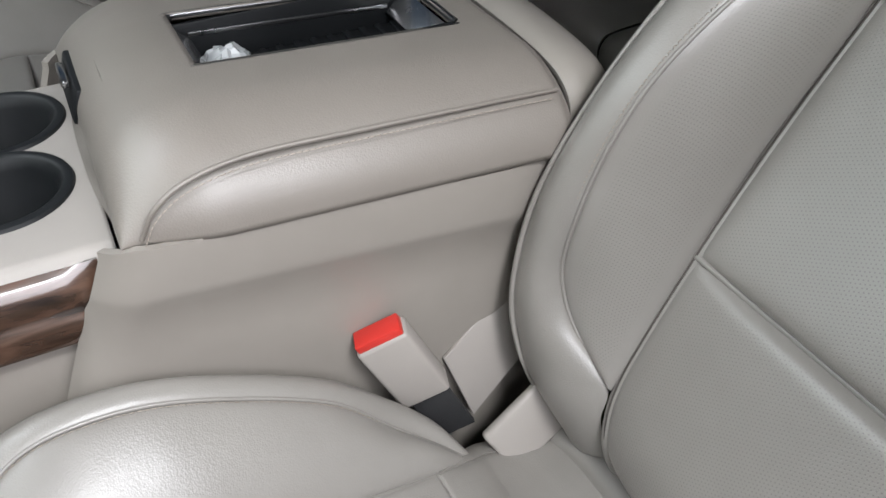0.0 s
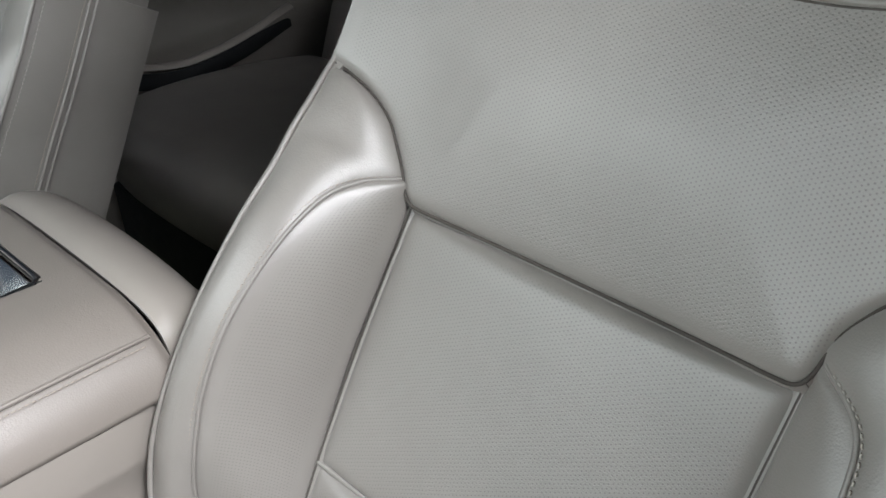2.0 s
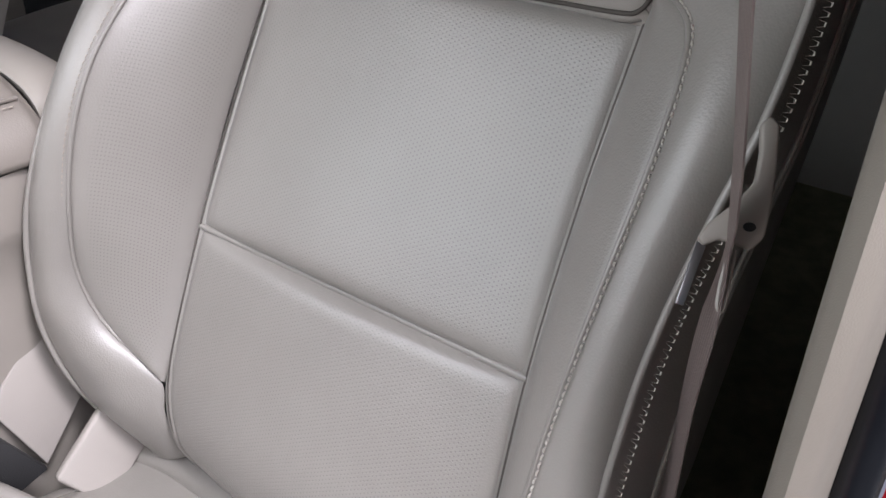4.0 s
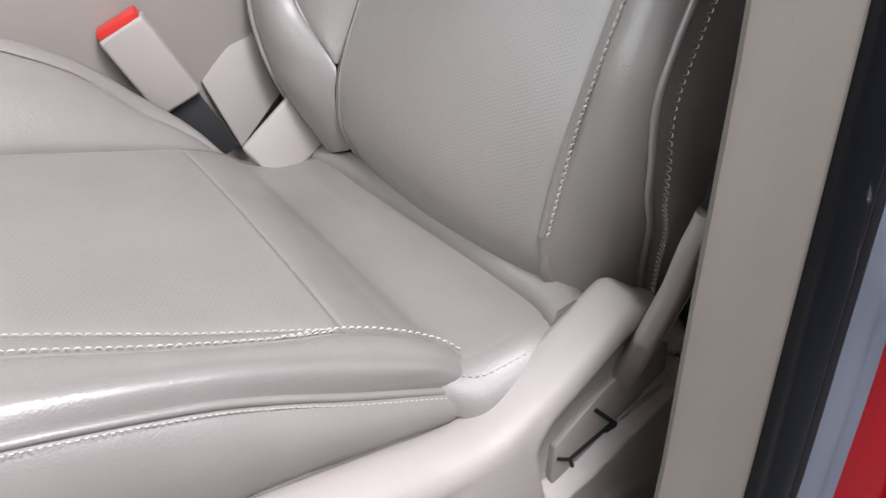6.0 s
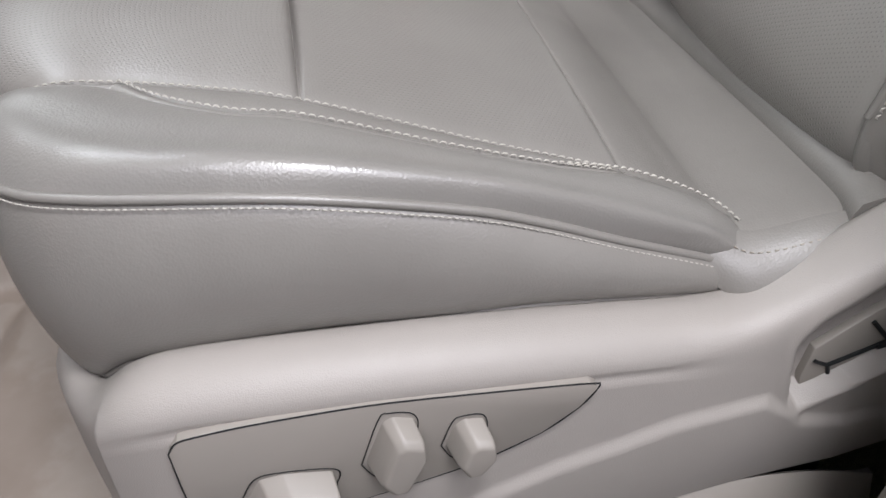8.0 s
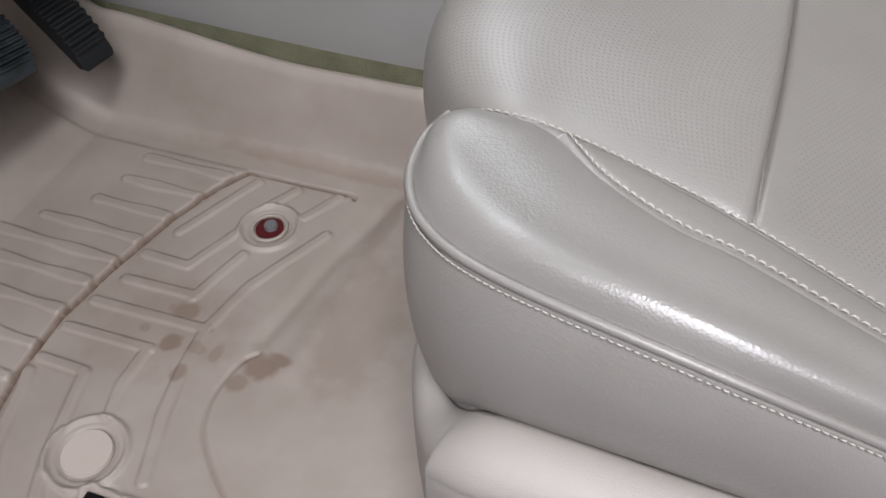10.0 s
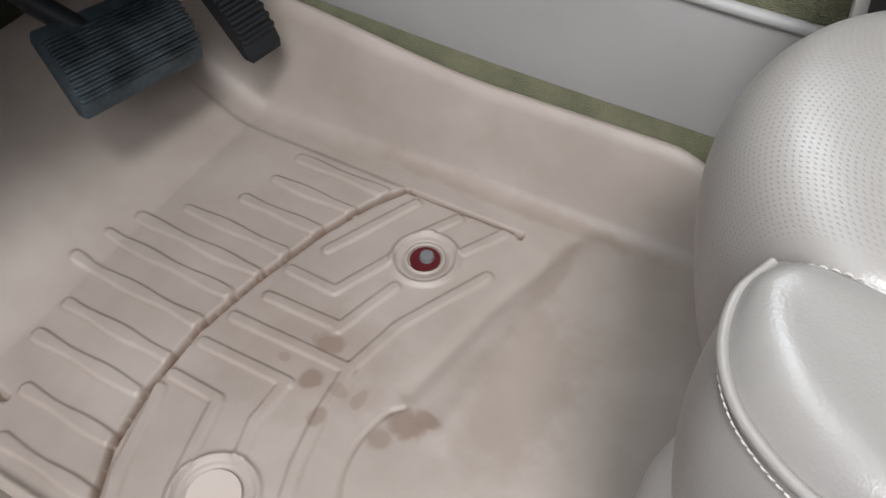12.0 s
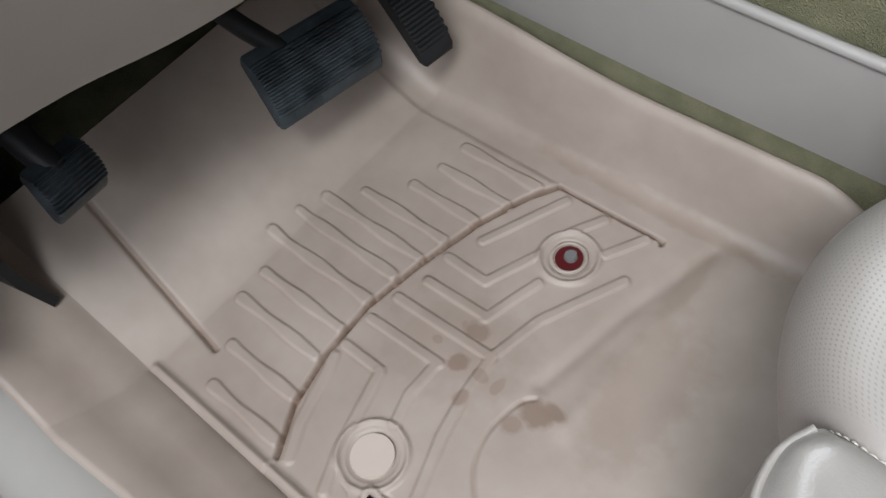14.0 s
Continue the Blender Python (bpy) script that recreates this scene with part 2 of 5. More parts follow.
def sheet(name, g, material, parent=None, label="", thick=0.008, toward=None, sharp=50, plan=None, dirt=None):
    """A closed shell from a grid of points (n x m x 3): the outer face is the grid, the inner one thick behind it."""
    n, m, _ = g.shape
    nor = grid_normals(g)
    if toward is not None and (nor * np.array(toward)).sum() < 0:
        g = g[:, ::-1]
        dirt = None if dirt is None else dirt[:, ::-1]
        nor = grid_normals(g)
    back = g - nor * thick
    verts = np.vstack([g.reshape(-1, 3), back.reshape(-1, 3)])
    k = n * m
    faces = []
    for i in range(n - 1):
        for j in range(m - 1):
            a, b, c, d = i * m + j, (i + 1) * m + j, (i + 1) * m + j + 1, i * m + j + 1
            faces.append((a, b, c, d))
            faces.append((k + d, k + c, k + b, k + a))
    rim = [i * m for i in range(n)] + [(n - 1) * m + j for j in range(1, m)] + [i * m + m - 1 for i in range(n - 2, -1, -1)] + [j for j in range(m - 2, 0, -1)]
    for a, b in zip(rim, rim[1:] + rim[:1]):
        faces.append((b, a, k + a, k + b))
    u = np.cumsum(np.vstack([np.zeros((1, m)), np.linalg.norm(np.diff(g, axis=0), axis=2)]), axis=0)
    v = np.cumsum(np.hstack([np.zeros((n, 1)), np.linalg.norm(np.diff(g, axis=1), axis=2)]), axis=1)
    uv = np.stack([u, v - v[:, m // 2:m // 2 + 1]], 2).reshape(-1, 2)
    if plan is not None:
        uv = np.stack([g @ np.array(plan[0], float), g @ np.array(plan[1], float)], 2).reshape(-1, 2)
    ob = mesh_object(name, verts, faces, material, None, label, np.vstack([uv, uv]).tolist(), True, sharp)
    rim = np.minimum(np.minimum(u, u[-1:] - u), np.minimum(v - v[:, :1], v[:, -1:] - v)).reshape(-1)
    ob.data.attributes.new("rim", "FLOAT", "POINT").data.foreach_set("value", np.r_[rim, rim].astype(np.float32))
    if dirt is not None:
        ob.data.attributes.new("dirt", "FLOAT", "POINT").data.foreach_set("value", np.tile(dirt.reshape(-1), 2).astype(np.float32))
    if parent is not None:
        adopt(ob, parent)
    return ob


def matched(a, b, n):
    """n points along each of two curves with equally many control points, kept abreast of each other."""
    fine = []
    for pts in (a, b):
        p = np.array(pts, float)
        q = np.vstack([2 * p[0] - p[1], p, 2 * p[-1] - p[-2]])
        out = []
        for i in range(len(p) - 1):
            k0, k1, k2, k3 = q[i:i + 4]
            for t in np.linspace(0, 1, 24, endpoint=False):
                out.append(0.5 * (2 * k1 + (k2 - k0) * t + (2 * k0 - 5 * k1 + 4 * k2 - k3) * t * t + (3 * k1 - k0 - 3 * k2 + k3) * t ** 3))
        fine.append(np.array(out + [p[-1]]))
    along = sum(np.r_[0, np.cumsum(np.linalg.norm(np.diff(f, axis=0), axis=1))] for f in fine)
    want = np.linspace(0, along[-1], n)
    return [np.stack([np.interp(want, along, f[:, k]) for k in range(3)], 1) for f in fine]


def loft(a, b, n=60, m=24, puff=0.006, sink=0.004, out=(0, 0, 1), ends=True, edge=8, tuck=26, abreast=False):
    """A padded panel between two curves, bulged along out and tucked in along its seams."""
    a, b = matched(a, b, n) if abreast else (spline(a, n), spline(b, n))
    w = np.linspace(0, 1, m)
    w = 0.5 - 0.5 * np.cos(np.pi * w) * (0.75 + 0.25 * np.cos(np.pi * w) ** 2)
    w = (w - w[0]) / (w[-1] - w[0])
    g = a[:, None] * (1 - w[None, :, None]) + b[:, None] * w[None, :, None]
    nor = grid_normals(g)
    o = np.array(out, float)
    if (nor * o).sum() < 0:
        nor = -nor
    x = np.abs(2 * w - 1)
    across = puff * (1 - x ** 2) + sink * (1 - x ** edge) - sink
    t = np.abs(np.linspace(-1, 1, n))
    along = (1 - t ** tuck) if ends else np.ones(n)
    lift = across[None, :] * along[:, None] - (sink * (1 - along))[:, None]
    wide = np.linalg.norm(a - b, axis=1)
    lift = lift * np.clip(wide / (4 * puff + 1e-6), 0, 1)[:, None]
    return g + nor * lift[:, :, None]


def tube(points, r, n=80, sides=8, closed=False):
    p = spline(points, n)
    tan = np.gradient(p, axis=0)
    tan /= np.linalg.norm(tan, axis=1, keepdims=True) + 1e-12
    ref = V(0, 0, 1) if abs(tan[0][2]) < 0.9 else V(1, 0, 0)
    verts, faces = [], []
    side = np.cross(tan[0], ref)
    for i in range(n):
        side = side - tan[i] * (side @ tan[i])
        side /= np.linalg.norm(side) + 1e-12
        up = np.cross(tan[i], side)
        rr = r[i] if hasattr(r, "__len__") else r
        for k in range(sides):
            a = 2 * math.pi * k / sides
            verts.append(p[i] + rr * (math.cos(a) * side + math.sin(a) * up))
    for i in range(n - 1):
        for k in range(sides):
            a, b = i * sides + k, i * sides + (k + 1) % sides
            faces.append((a, b, b + sides, a + sides))
    faces.append(tuple(range(sides))[::-1])
    faces.append(tuple(range((n - 1) * sides, n * sides)))
    return verts, faces


def piping(name, points, r, material, parent, label="", n=90):
    v, f = tube(points, r, n)
    return adopt(mesh_object(name, v, f, material, None, label), parent)


def stitches(name, points, parent, up=(0, 0, 1), pitch=0.0048, length=0.0038, r=0.0005, lift=0.001, material=None):
    """A row of thread stitches along a curve, one mesh."""
    p = spline(points, 400)
    along = np.r_[0, np.cumsum(np.linalg.norm(np.diff(p, axis=0), axis=1))]
    verts, faces = [], []
    for c in np.arange(pitch, along[-1] - pitch, pitch):
        q = [np.array([np.interp(c + d, along, p[:, k]) for k in range(3)]) for d in (-length / 2, length / 2)]
        ax = (q[1] - q[0]) / (np.linalg.norm(q[1] - q[0]) + 1e-12)
        u = np.array(up, float)
        u = u - ax * (u @ ax)
        u /= np.linalg.norm(u) + 1e-12
        s = np.cross(ax, u)
        base = len(verts)
        for t, rr in ((-0.5, 0.5), (-0.25, 1.0), (0.25, 1.0), (0.5, 0.5)):
            centre = (q[0] + q[1]) / 2 + ax * t * length + u * lift * (1 if abs(t) < 0.4 else 0.3)
            for k in range(5):
                a = 2 * math.pi * k / 5
                verts.append(centre + r * rr * (math.cos(a) * s + math.sin(a) * u))
        for ring in range(3):
            for k in range(5):
                a, b = base + ring * 5 + k, base + ring * 5 + (k + 1) % 5
                faces.append((a, b, b + 5, a + 5))
        faces.append(tuple(base + k for k in range(4, -1, -1)))
        faces.append(tuple(base + 15 + k for k in range(5)))
    return adopt(mesh_object(name, verts, faces, material or THREAD), parent)


def bevel_box(bm, size, m=None, bevel=0.004, seg=2):
    """A box with rounded edges added to bm, centred, then moved by m."""
    made = bmesh.ops.create_cube(bm, size=1.0)["verts"]
    bmesh.ops.scale(bm, vec=size, verts=made)
    if bevel:
        edges = list({e for v in made for e in v.link_edges})
        made = bmesh.ops.bevel(bm, geom=edges, offset=bevel, segments=seg, affect="EDGES", profile=0.5)["verts"]
        made = list({v for f in bm.faces for v in f.verts if v in set(made)})
    if m is not None:
        bmesh.ops.transform(bm, matrix=m, verts=made)
    return made


def box(name, size, m, material, parent=None, label="", bevel=0.004, seg=2):
    bm = bmesh.new()
    bevel_box(bm, size, m, bevel, seg)
    ob = part(name, bm, material, None, label)
    if parent is not None:
        adopt(ob, parent)
    return ob


def prism(name, outline, axis, lo, hi, material, parent=None, label="", bevel=0.004, seg=2):
    """An outline (2D points) drawn in the plane across axis, pushed from lo to hi along it, with rounded edges."""
    order = {"x": lambda p, h: (h, p[0], p[1]), "y": lambda p, h: (p[0], h, p[1]), "z": lambda p, h: (p[0], p[1], h)}[axis]
    bm = bmesh.new()
    low = [bm.verts.new(order(p, lo)) for p in outline]
    high = [bm.verts.new(order(p, hi)) for p in outline]
    bm.faces.new(low)
    bm.faces.new(high[::-1])
    n = len(outline)
    for i in range(n):
        bm.faces.new((low[i], high[i], high[(i + 1) % n], low[(i + 1) % n]))
    bmesh.ops.recalc_face_normals(bm, faces=bm.faces)
    if bevel:
        sharp = [e for e in bm.edges if len(e.link_faces) == 2 and e.calc_face_angle() > radians(25)]
        bmesh.ops.bevel(bm, geom=sharp, offset=bevel, segments=seg, affect="EDGES", profile=0.5, clamp_overlap=True)
    ob = part(name, bm, material, None, label)
    if parent is not None:
        adopt(ob, parent)
    return ob


# ---- setting: cabin floor, tunnel, door frame, roof and far side ----
def slab(name, size, at, material, label="", bevel=0.0):
    ob = box(name, size, pose(*at), material, None, label, bevel)
    return tagged(ob, label or name.replace("_", " "), "", "", "structure")


slab("floor", (3.2, 1.95, 0.04), (-0.1, 0.42, -0.045), CARPET, "olive carpeted car floor under the seats")
# ceiling is out of view; its edges are set by where lamp light should pass
slab("ceiling", (2.1, 1.5, 0.04), (0.62, 0.46, 1.32), PLASTIC_GREY, "unseen pale headliner of the car roof, shaping the light from above")
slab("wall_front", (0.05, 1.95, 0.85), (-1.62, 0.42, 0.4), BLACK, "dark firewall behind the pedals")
slab("wall_rear", (0.05, 1.95, 0.95), (1.52, 0.42, 0.42), PLASTIC_GREY, "grey rear cabin trim")
slab("ground", (30, 30, 0.05), (0, 0, -0.5), surface("garage_concrete", (0.1, 0.1, 0.1), (0.15, 0.148, 0.145), 0.7, grain=300, bump=0.3, patch=1.2), "grey concrete garage ground")


# ---- moulded floor mat ----
MAT = surface("tan_mat_rubber", (0.272, 0.23, 0.194), (0.341, 0.294, 0.254), 0.5, grain=1300, bump=0.3, depth=0.0005, patch=6.5, rough_var=0.12)


def stain(material, spots):
    """Adds brown mud stains and faint brown patches of their own shapes to a material: (x, y, rx, ry, strength) on the
    plan.
    """
    nt = material.node_tree
    bsdf = nt.nodes["Principled BSDF"]
    base = bsdf.inputs["Base Color"].links[0].from_socket
    co = nt.nodes.new("ShaderNodeTexCoord")
    wob = node(nt, "ShaderNodeTexNoise", Scale=45.0, Detail=4.0)
    nt.links.new(co.outputs["Object"], wob.inputs["Vector"])
    total = None
    for x, y, rx, ry, strength in spots:
        mp = nt.nodes.new("ShaderNodeMapping")
        mp.inputs["Location"].default_value = (-x / rx, -y / ry, 0)
        mp.inputs["Scale"].default_value = (1 / rx, 1 / ry, 0.0)
        nt.links.new(co.outputs["Object"], mp.inputs["Vector"])
        ln = nt.nodes.new("ShaderNodeVectorMath")
        ln.operation = "LENGTH"
        nt.links.new(mp.outputs["Vector"], ln.inputs[0])
        ad = nt.nodes.new("ShaderNodeMath")
        ad.operation = "MULTIPLY_ADD"
        nt.links.new(wob.outputs["Fac"], ad.inputs[0])
        ad.inputs[1].default_value = 1.3
        nt.links.new(ln.outputs["Value"], ad.inputs[2])
        r = nt.nodes.new("ShaderNodeMapRange")
        r.inputs["From Min"].default_value, r.inputs["From Max"].default_value = 1.25, 1.7
        r.inputs["To Min"].default_value, r.inputs["To Max"].default_value = strength, 0.0
        nt.links.new(ad.outputs[0], r.inputs["Value"])
        if total is None:
            total = r.outputs["Result"]
        else:
            mx = nt.nodes.new("ShaderNodeMath")
            mx.operation = "MAXIMUM"
            nt.links.new(total, mx.inputs[0])
            nt.links.new(r.outputs["Result"], mx.inputs[1])
            total = mx.outputs[0]
    grime = nt.nodes.new("ShaderNodeAttribute")
    grime.attribute_name = "dirt"
    mx = nt.nodes.new("ShaderNodeMath")
    mx.operation = "MAXIMUM"
    nt.links.new(total, mx.inputs[0])
    nt.links.new(grime.outputs["Fac"], mx.inputs[1])
    total = mx.outputs[0]
    mix = nt.nodes.new("ShaderNodeMix")
    mix.data_type = "RGBA"
    nt.links.new(total, mix.inputs[0])
    nt.links.new(base, mix.inputs[6])
    mix.inputs[7].default_value = (0.135, 0.078, 0.047, 1)
    nt.links.new(mix.outputs[2], bsdf.inputs["Base Color"])


# the last four entries are larger, fainter brown patches
stain(MAT, [(-0.642, -0.099, 0.024, 0.016, 0.6), (-0.652, -0.122, 0.012, 0.012, 0.45), (-0.625, -0.087, 0.018, 0.010, 0.55), (-0.740, -0.101, 0.013, 0.014, 0.6), (-0.745, -0.061, 0.022, 0.013, 0.55),
            (-0.711, -0.13, 0.010, 0.013, 0.5), (-0.689, -0.098, 0.007, 0.014, 0.4), (-0.773, -0.094, 0.009, 0.007, 0.4), (-0.71, -0.10, 0.012, 0.008, 0.4), (-0.57, -0.02, 0.05, 0.10, 0.22), (-0.60, 0.11, 0.014, 0.06, 0.2),
            (-0.75, -0.085, 0.10, 0.07, 0.16), (-0.68, 0.175, 0.2, 0.012, 0.25)])


def near(xy, pts):
    """Distance of each plan point to a polyline."""
    d = np.full(xy.shape[:-1], 9.0)
    p = np.array(pts, float)
    for a, b in zip(p[:-1], p[1:]):
        ab = b - a
        t = np.clip(((xy - a) @ ab) / (ab @ ab), 0, 1)
        d = np.minimum(d, np.linalg.norm(xy - a - t[..., None] * ab, axis=-1))
    return d


def smooth01(x):
    x = np.clip(x, 0, 1)
    return x * x * (3 - 2 * x)


PLATE = [(-0.82, -0.292), (-0.847, -0.24), (-0.86, -0.178), (-0.863, -0.111), (-0.852, -0.041), (-0.831, 0.044), (-0.808, 0.103), (-0.785, 0.14)]
RIBS_FRONT = [(-0.933, -0.833, -0.280), (-0.952, -0.852, -0.235), (-0.988, -0.866, -0.188), (-0.991, -0.867, -0.148), (-1.02, -0.87, -0.104),
              (-1.016, -0.866, -0.064), (-1.005, -0.856, -0.03), (-0.972, -0.85, 0.004), (-0.928, -0.835, 0.044), (-0.917, -0.818, 0.083), (-0.912, -0.804, 0.122)]
RIBS_PLATE = [[(-0.809, -0.285), (-0.828, -0.251), (-0.846, -0.19), (-0.852, -0.175)], [(-0.758, -0.286), (-0.777, -0.242), (-0.798, -0.16)], [(-0.851, -0.158), (-0.80, -0.158)],
              [(-0.747, -0.192), (-0.757, -0.159), (-0.756, -0.117)], [(-0.85, -0.118), (-0.754, -0.115)], [(-0.68, -0.236), (-0.701, -0.174), (-0.711, -0.123), (-0.714, -0.08)],
              [(-0.843, -0.081), (-0.714, -0.077)], [(-0.829, -0.046), (-0.75, -0.043)], [(-0.83, -0.009), (-0.776, -0.01), (-0.75, 0.05)], [(-0.812, 0.03), (-0.767, 0.127)],
              [(-0.748, -0.045), (-0.728, 0.022)], [(-0.737, 0.096), (-0.717, 0.129)], [(-0.69, 0.092), (-0.666, 0.133)], [(-0.713, -0.072), (-0.70, -0.014), (-0.655, 0.076)]]
HEEL = [(-0.598, -0.232), (-0.637, -0.199), (-0.659, -0.172), (-0.667, -0.137), (-0.661, -0.1), (-0.65, -0.086)]
POSTS = {"left": (-0.743, -0.230), "right": (-0.720, 0.067)}


def build_mat():
    thing = empty("floor_mat", (-0.75, -0.05, 0), "tan moulded rubber floor mat with raised ribs and mud stains", "floor mat")
    nx = 400
    xs = np.linspace(-1.2, -0.445, nx)
    # section across: outer lip, flat door-side band, floor, wall up to the tunnel
    rows = []
    for x in xs:
        f = (x + 1.2) / 0.755
        y0 = 0.155 + 0.02 * f
        tall = (0.088 + 0.03 * smooth01((-0.72 - x) / 0.3)) * (1 - smooth01((x + 0.545) / 0.09)) + 0.012
        lean = 0.028 + 0.012 * (1 - f)
        r = 0.02
        arc = [(y0 + r * math.sin(a) * 1.2, r * (1 - math.cos(a))) for a in (0.1, 0.4, 0.75, 1.1)]
        wall = arc + [(y0 + 0.02 + lean * k, 0.012 + (tall - 0.012) * k) for k in (0.3, 0.6, 0.85, 1.0)] + [(y0 + 0.027 + lean, tall + 0.001), (y0 + 0.03 + lean, tall - 0.004)]
        out = float(np.interp(x, [-1.2, -1.14, -1.07, -0.99, -0.88, -0.7, -0.5], [-0.355, -0.39, -0.416, -0.42, -0.409, -0.413, -0.41]))
        door = [(out - 0.004, 0.052), (out, 0.058), (out + 0.006, 0.058), (out * 0.55 - 0.335 * 0.45, 0.036), (min(-0.332, out * 0.2 - 0.33 * 0.8), 0.018), (-0.318, 0.012)]
        floor_y = np.linspace(-0.312, y0 - 0.004, 290)
        rows.append(np.array([(x, a, b) for a, b in door] + [(x, a, 0.0) for a in floor_y] + [(x, a, b) for a, b in wall]))
    g = np.array(rows)
    xy = g[..., :2]
    z = g[..., 2].copy()
    flat = ((xy[..., 1] > -0.3145) & (xy[..., 1] < 0.149)).astype(float)
    # the front part stands 3 mm proud of the sunken plate
    edge_x = np.interp(xy[..., 1], [p[1] for p in PLATE], [p[0] for p in PLATE])
    front = smooth01((edge_x - xy[..., 0]) / 0.004 + 0.5) * smooth01((0.145 - xy[..., 1]) / 0.01) 
    z += 0.0035 * front * flat
    z -= 0.008 * np.exp(-(near(xy, PLATE) / 0.0019) ** 2) * flat
    z -= 0.008 * np.exp(-(near(xy, [(-0.785, 0.14), (-0.65, 0.1415), (-0.649, 0.137)]) / 0.0019) ** 2)
    z -= 0.0035 * np.exp(-(near(xy, [(-0.60, 0.16), (-0.634, 0.04), (-0.655, -0.07)]) / 0.009) ** 2)
    z += 0.004 * np.exp(-(near(xy, [(-0.57, 0.16), (-0.60, 0.04), (-0.61, -0.09)]) / 0.016) ** 2)
    edge_line = [(-0.785, 0.14), (-0.65, 0.1415)]
    dirt = 0.85 * np.exp(-(near(xy, PLATE) / 0.0021) ** 2) * flat + 0.8 * np.exp(-(near(xy, edge_line) / 0.0021) ** 2)
    patchy = 0.6 + 0.4 * np.sin(xy[..., 0] * 47 + 3 * np.sin(xy[..., 1] * 31))
    relief = np.zeros_like(z)
    for a, b, y in RIBS_FRONT:
        d = near(xy, [(a, y), (b, y)])
        d = d + 0.0012 * np.sin(xy[..., 0] * 70 + y * 40)
        relief = np.maximum(relief, 0.0027 * smooth01((0.0072 - d) / 0.0022))
        dirt += 0.3 * patchy * np.exp(-((d - 0.0074) / 0.0014) ** 2)
    for pts in RIBS_PLATE:
        d = near(xy, pts)
        relief = np.maximum(relief, 0.0026 * smooth01((0.0066 - d) / 0.0022))
        dirt += 0.28 * patchy * np.exp(-((d - 0.0072) / 0.0014) ** 2) * (relief < 0.0018)
    z += relief
    heel = spline([(x, y, 0.0) for x, y in HEEL], 40)[:, :2]
    z -= 0.0022 * np.exp(-(near(xy, heel) / 0.002) ** 2)
    dirt += 0.3 * np.exp(-(near(xy, heel) / 0.002) ** 2)
    d = near(xy, [(-1.0, -0.305), (-0.56, -0.303)])
    z += 0.006 * np.exp(-(d / 0.005) ** 2)
    d = near(xy, [(-1.2, -0.222), (-0.965, -0.25)])
    z -= 0.007 * np.exp(-(d / 0.0035) ** 2)
    dirt += 0.5 * np.exp(-(d / 0.003) ** 2)
    for (px, py), r in ((POSTS["left"], 0.036), (POSTS["right"], 0.0325)):
        d = np.hypot(xy[..., 0] - px, xy[..., 1] - py)
        inside = smooth01((r + 0.002 - d) / 0.004)
        z = z * (1 - inside)
        z += 0.0042 * np.exp(-((d - r) / 0.0028) ** 2)
        z -= 0.0025 * smooth01((r - 0.008 - d) / 0.003)
    # rim round the badge and the neck from it to the post well
    bx, by = np.abs(xy[..., 0] + 0.649) - 0.0735, np.abs(xy[..., 1] + 0.278) - 0.0235
    d = np.hypot(np.maximum(bx, 0), np.maximum(by, 0)) + np.minimum(np.maximum(bx, by), 0)
    z += 0.0035 * np.exp(-(d / 0.003) ** 2)
    for neck in ([(-0.765, -0.262), (-0.735, -0.272), (-0.727, -0.285)], [(-0.712, -0.252), (-0.70, -0.25), (-0.69, -0.254)]):
        z -= 0.002 * np.exp(-(near(xy, neck) / 0.002) ** 2)
    # toe board
    z += np.maximum(0, -1.0 - xy[..., 0]) ** 1.3 * 1.1
    # the rear edge runs on under the seat, away from the door, and is torn
    late = smooth01((xy[..., 0] + 0.56) / 0.115)
    g[..., 0] += late * (0.09 * smooth01((xy[..., 1] + 0.13) / 0.08) + 0.0016 * np.sin(xy[..., 1] * 390) * late ** 8 + 0.0012 * np.sin(xy[..., 1] * 931) * late ** 8)
    g[..., 2] = z
    sheet("tray", g, MAT, thing, thick=0.004, toward=(0, 0, 1), sharp=70, dirt=np.clip(dirt, 0, 0.9))
    # post wells
    for key, r in (("left", 0.0235), ("right", 0.0)):
        px, py = POSTS[key]
        bm = bmesh.new()
        if key == "left":
            bmesh.ops.create_cone(bm, cap_ends=True, segments=40, radius1=r, radius2=r - 0.001, depth=0.003, matrix=Matrix.Translation((px, py, 0.0006)))
            adopt(part("blank_cap", bm, MAT_PALE, None, "smooth pale blank cap"), thing)
        else:
            bmesh.ops.create_cone(bm, cap_ends=True, segments=36, radius1=0.0155, radius2=0.0155, depth=0.002, matrix=Matrix.Translation((px, py, -0.0012)))
            adopt(part("socket", bm, DARK_HOLE, None, "dark red socket"), thing)
            bm = bmesh.new()
            bmesh.ops.create_cone(bm, cap_ends=True, segments=24, radius1=0.008, radius2=0.007, depth=0.006, matrix=Matrix.Translation((px + 0.001, py + 0.002, 0.002)))
            bmesh.ops.bevel(bm, geom=list(bm.edges), offset=0.0008, segments=2, affect="EDGES")
            adopt(part("stud", bm, BADGE_GREY, None, "small grey stud"), thing)
            v, f = tube([(px + 0.019 * math.cos(a), py + 0.019 * math.sin(a), 0.0) for a in np.linspace(0, 2 * math.pi, 25)], 0.0022, 64, 8)
            adopt(mesh_object("socket_ring", v, f, MAT), thing)
    badge = box("badge", (0.139, 0.035, 0.003), pose(-0.649, -0.278, 0.0022), BADGE, thing, "glossy black badge with grey and red print bars", 0.0008)
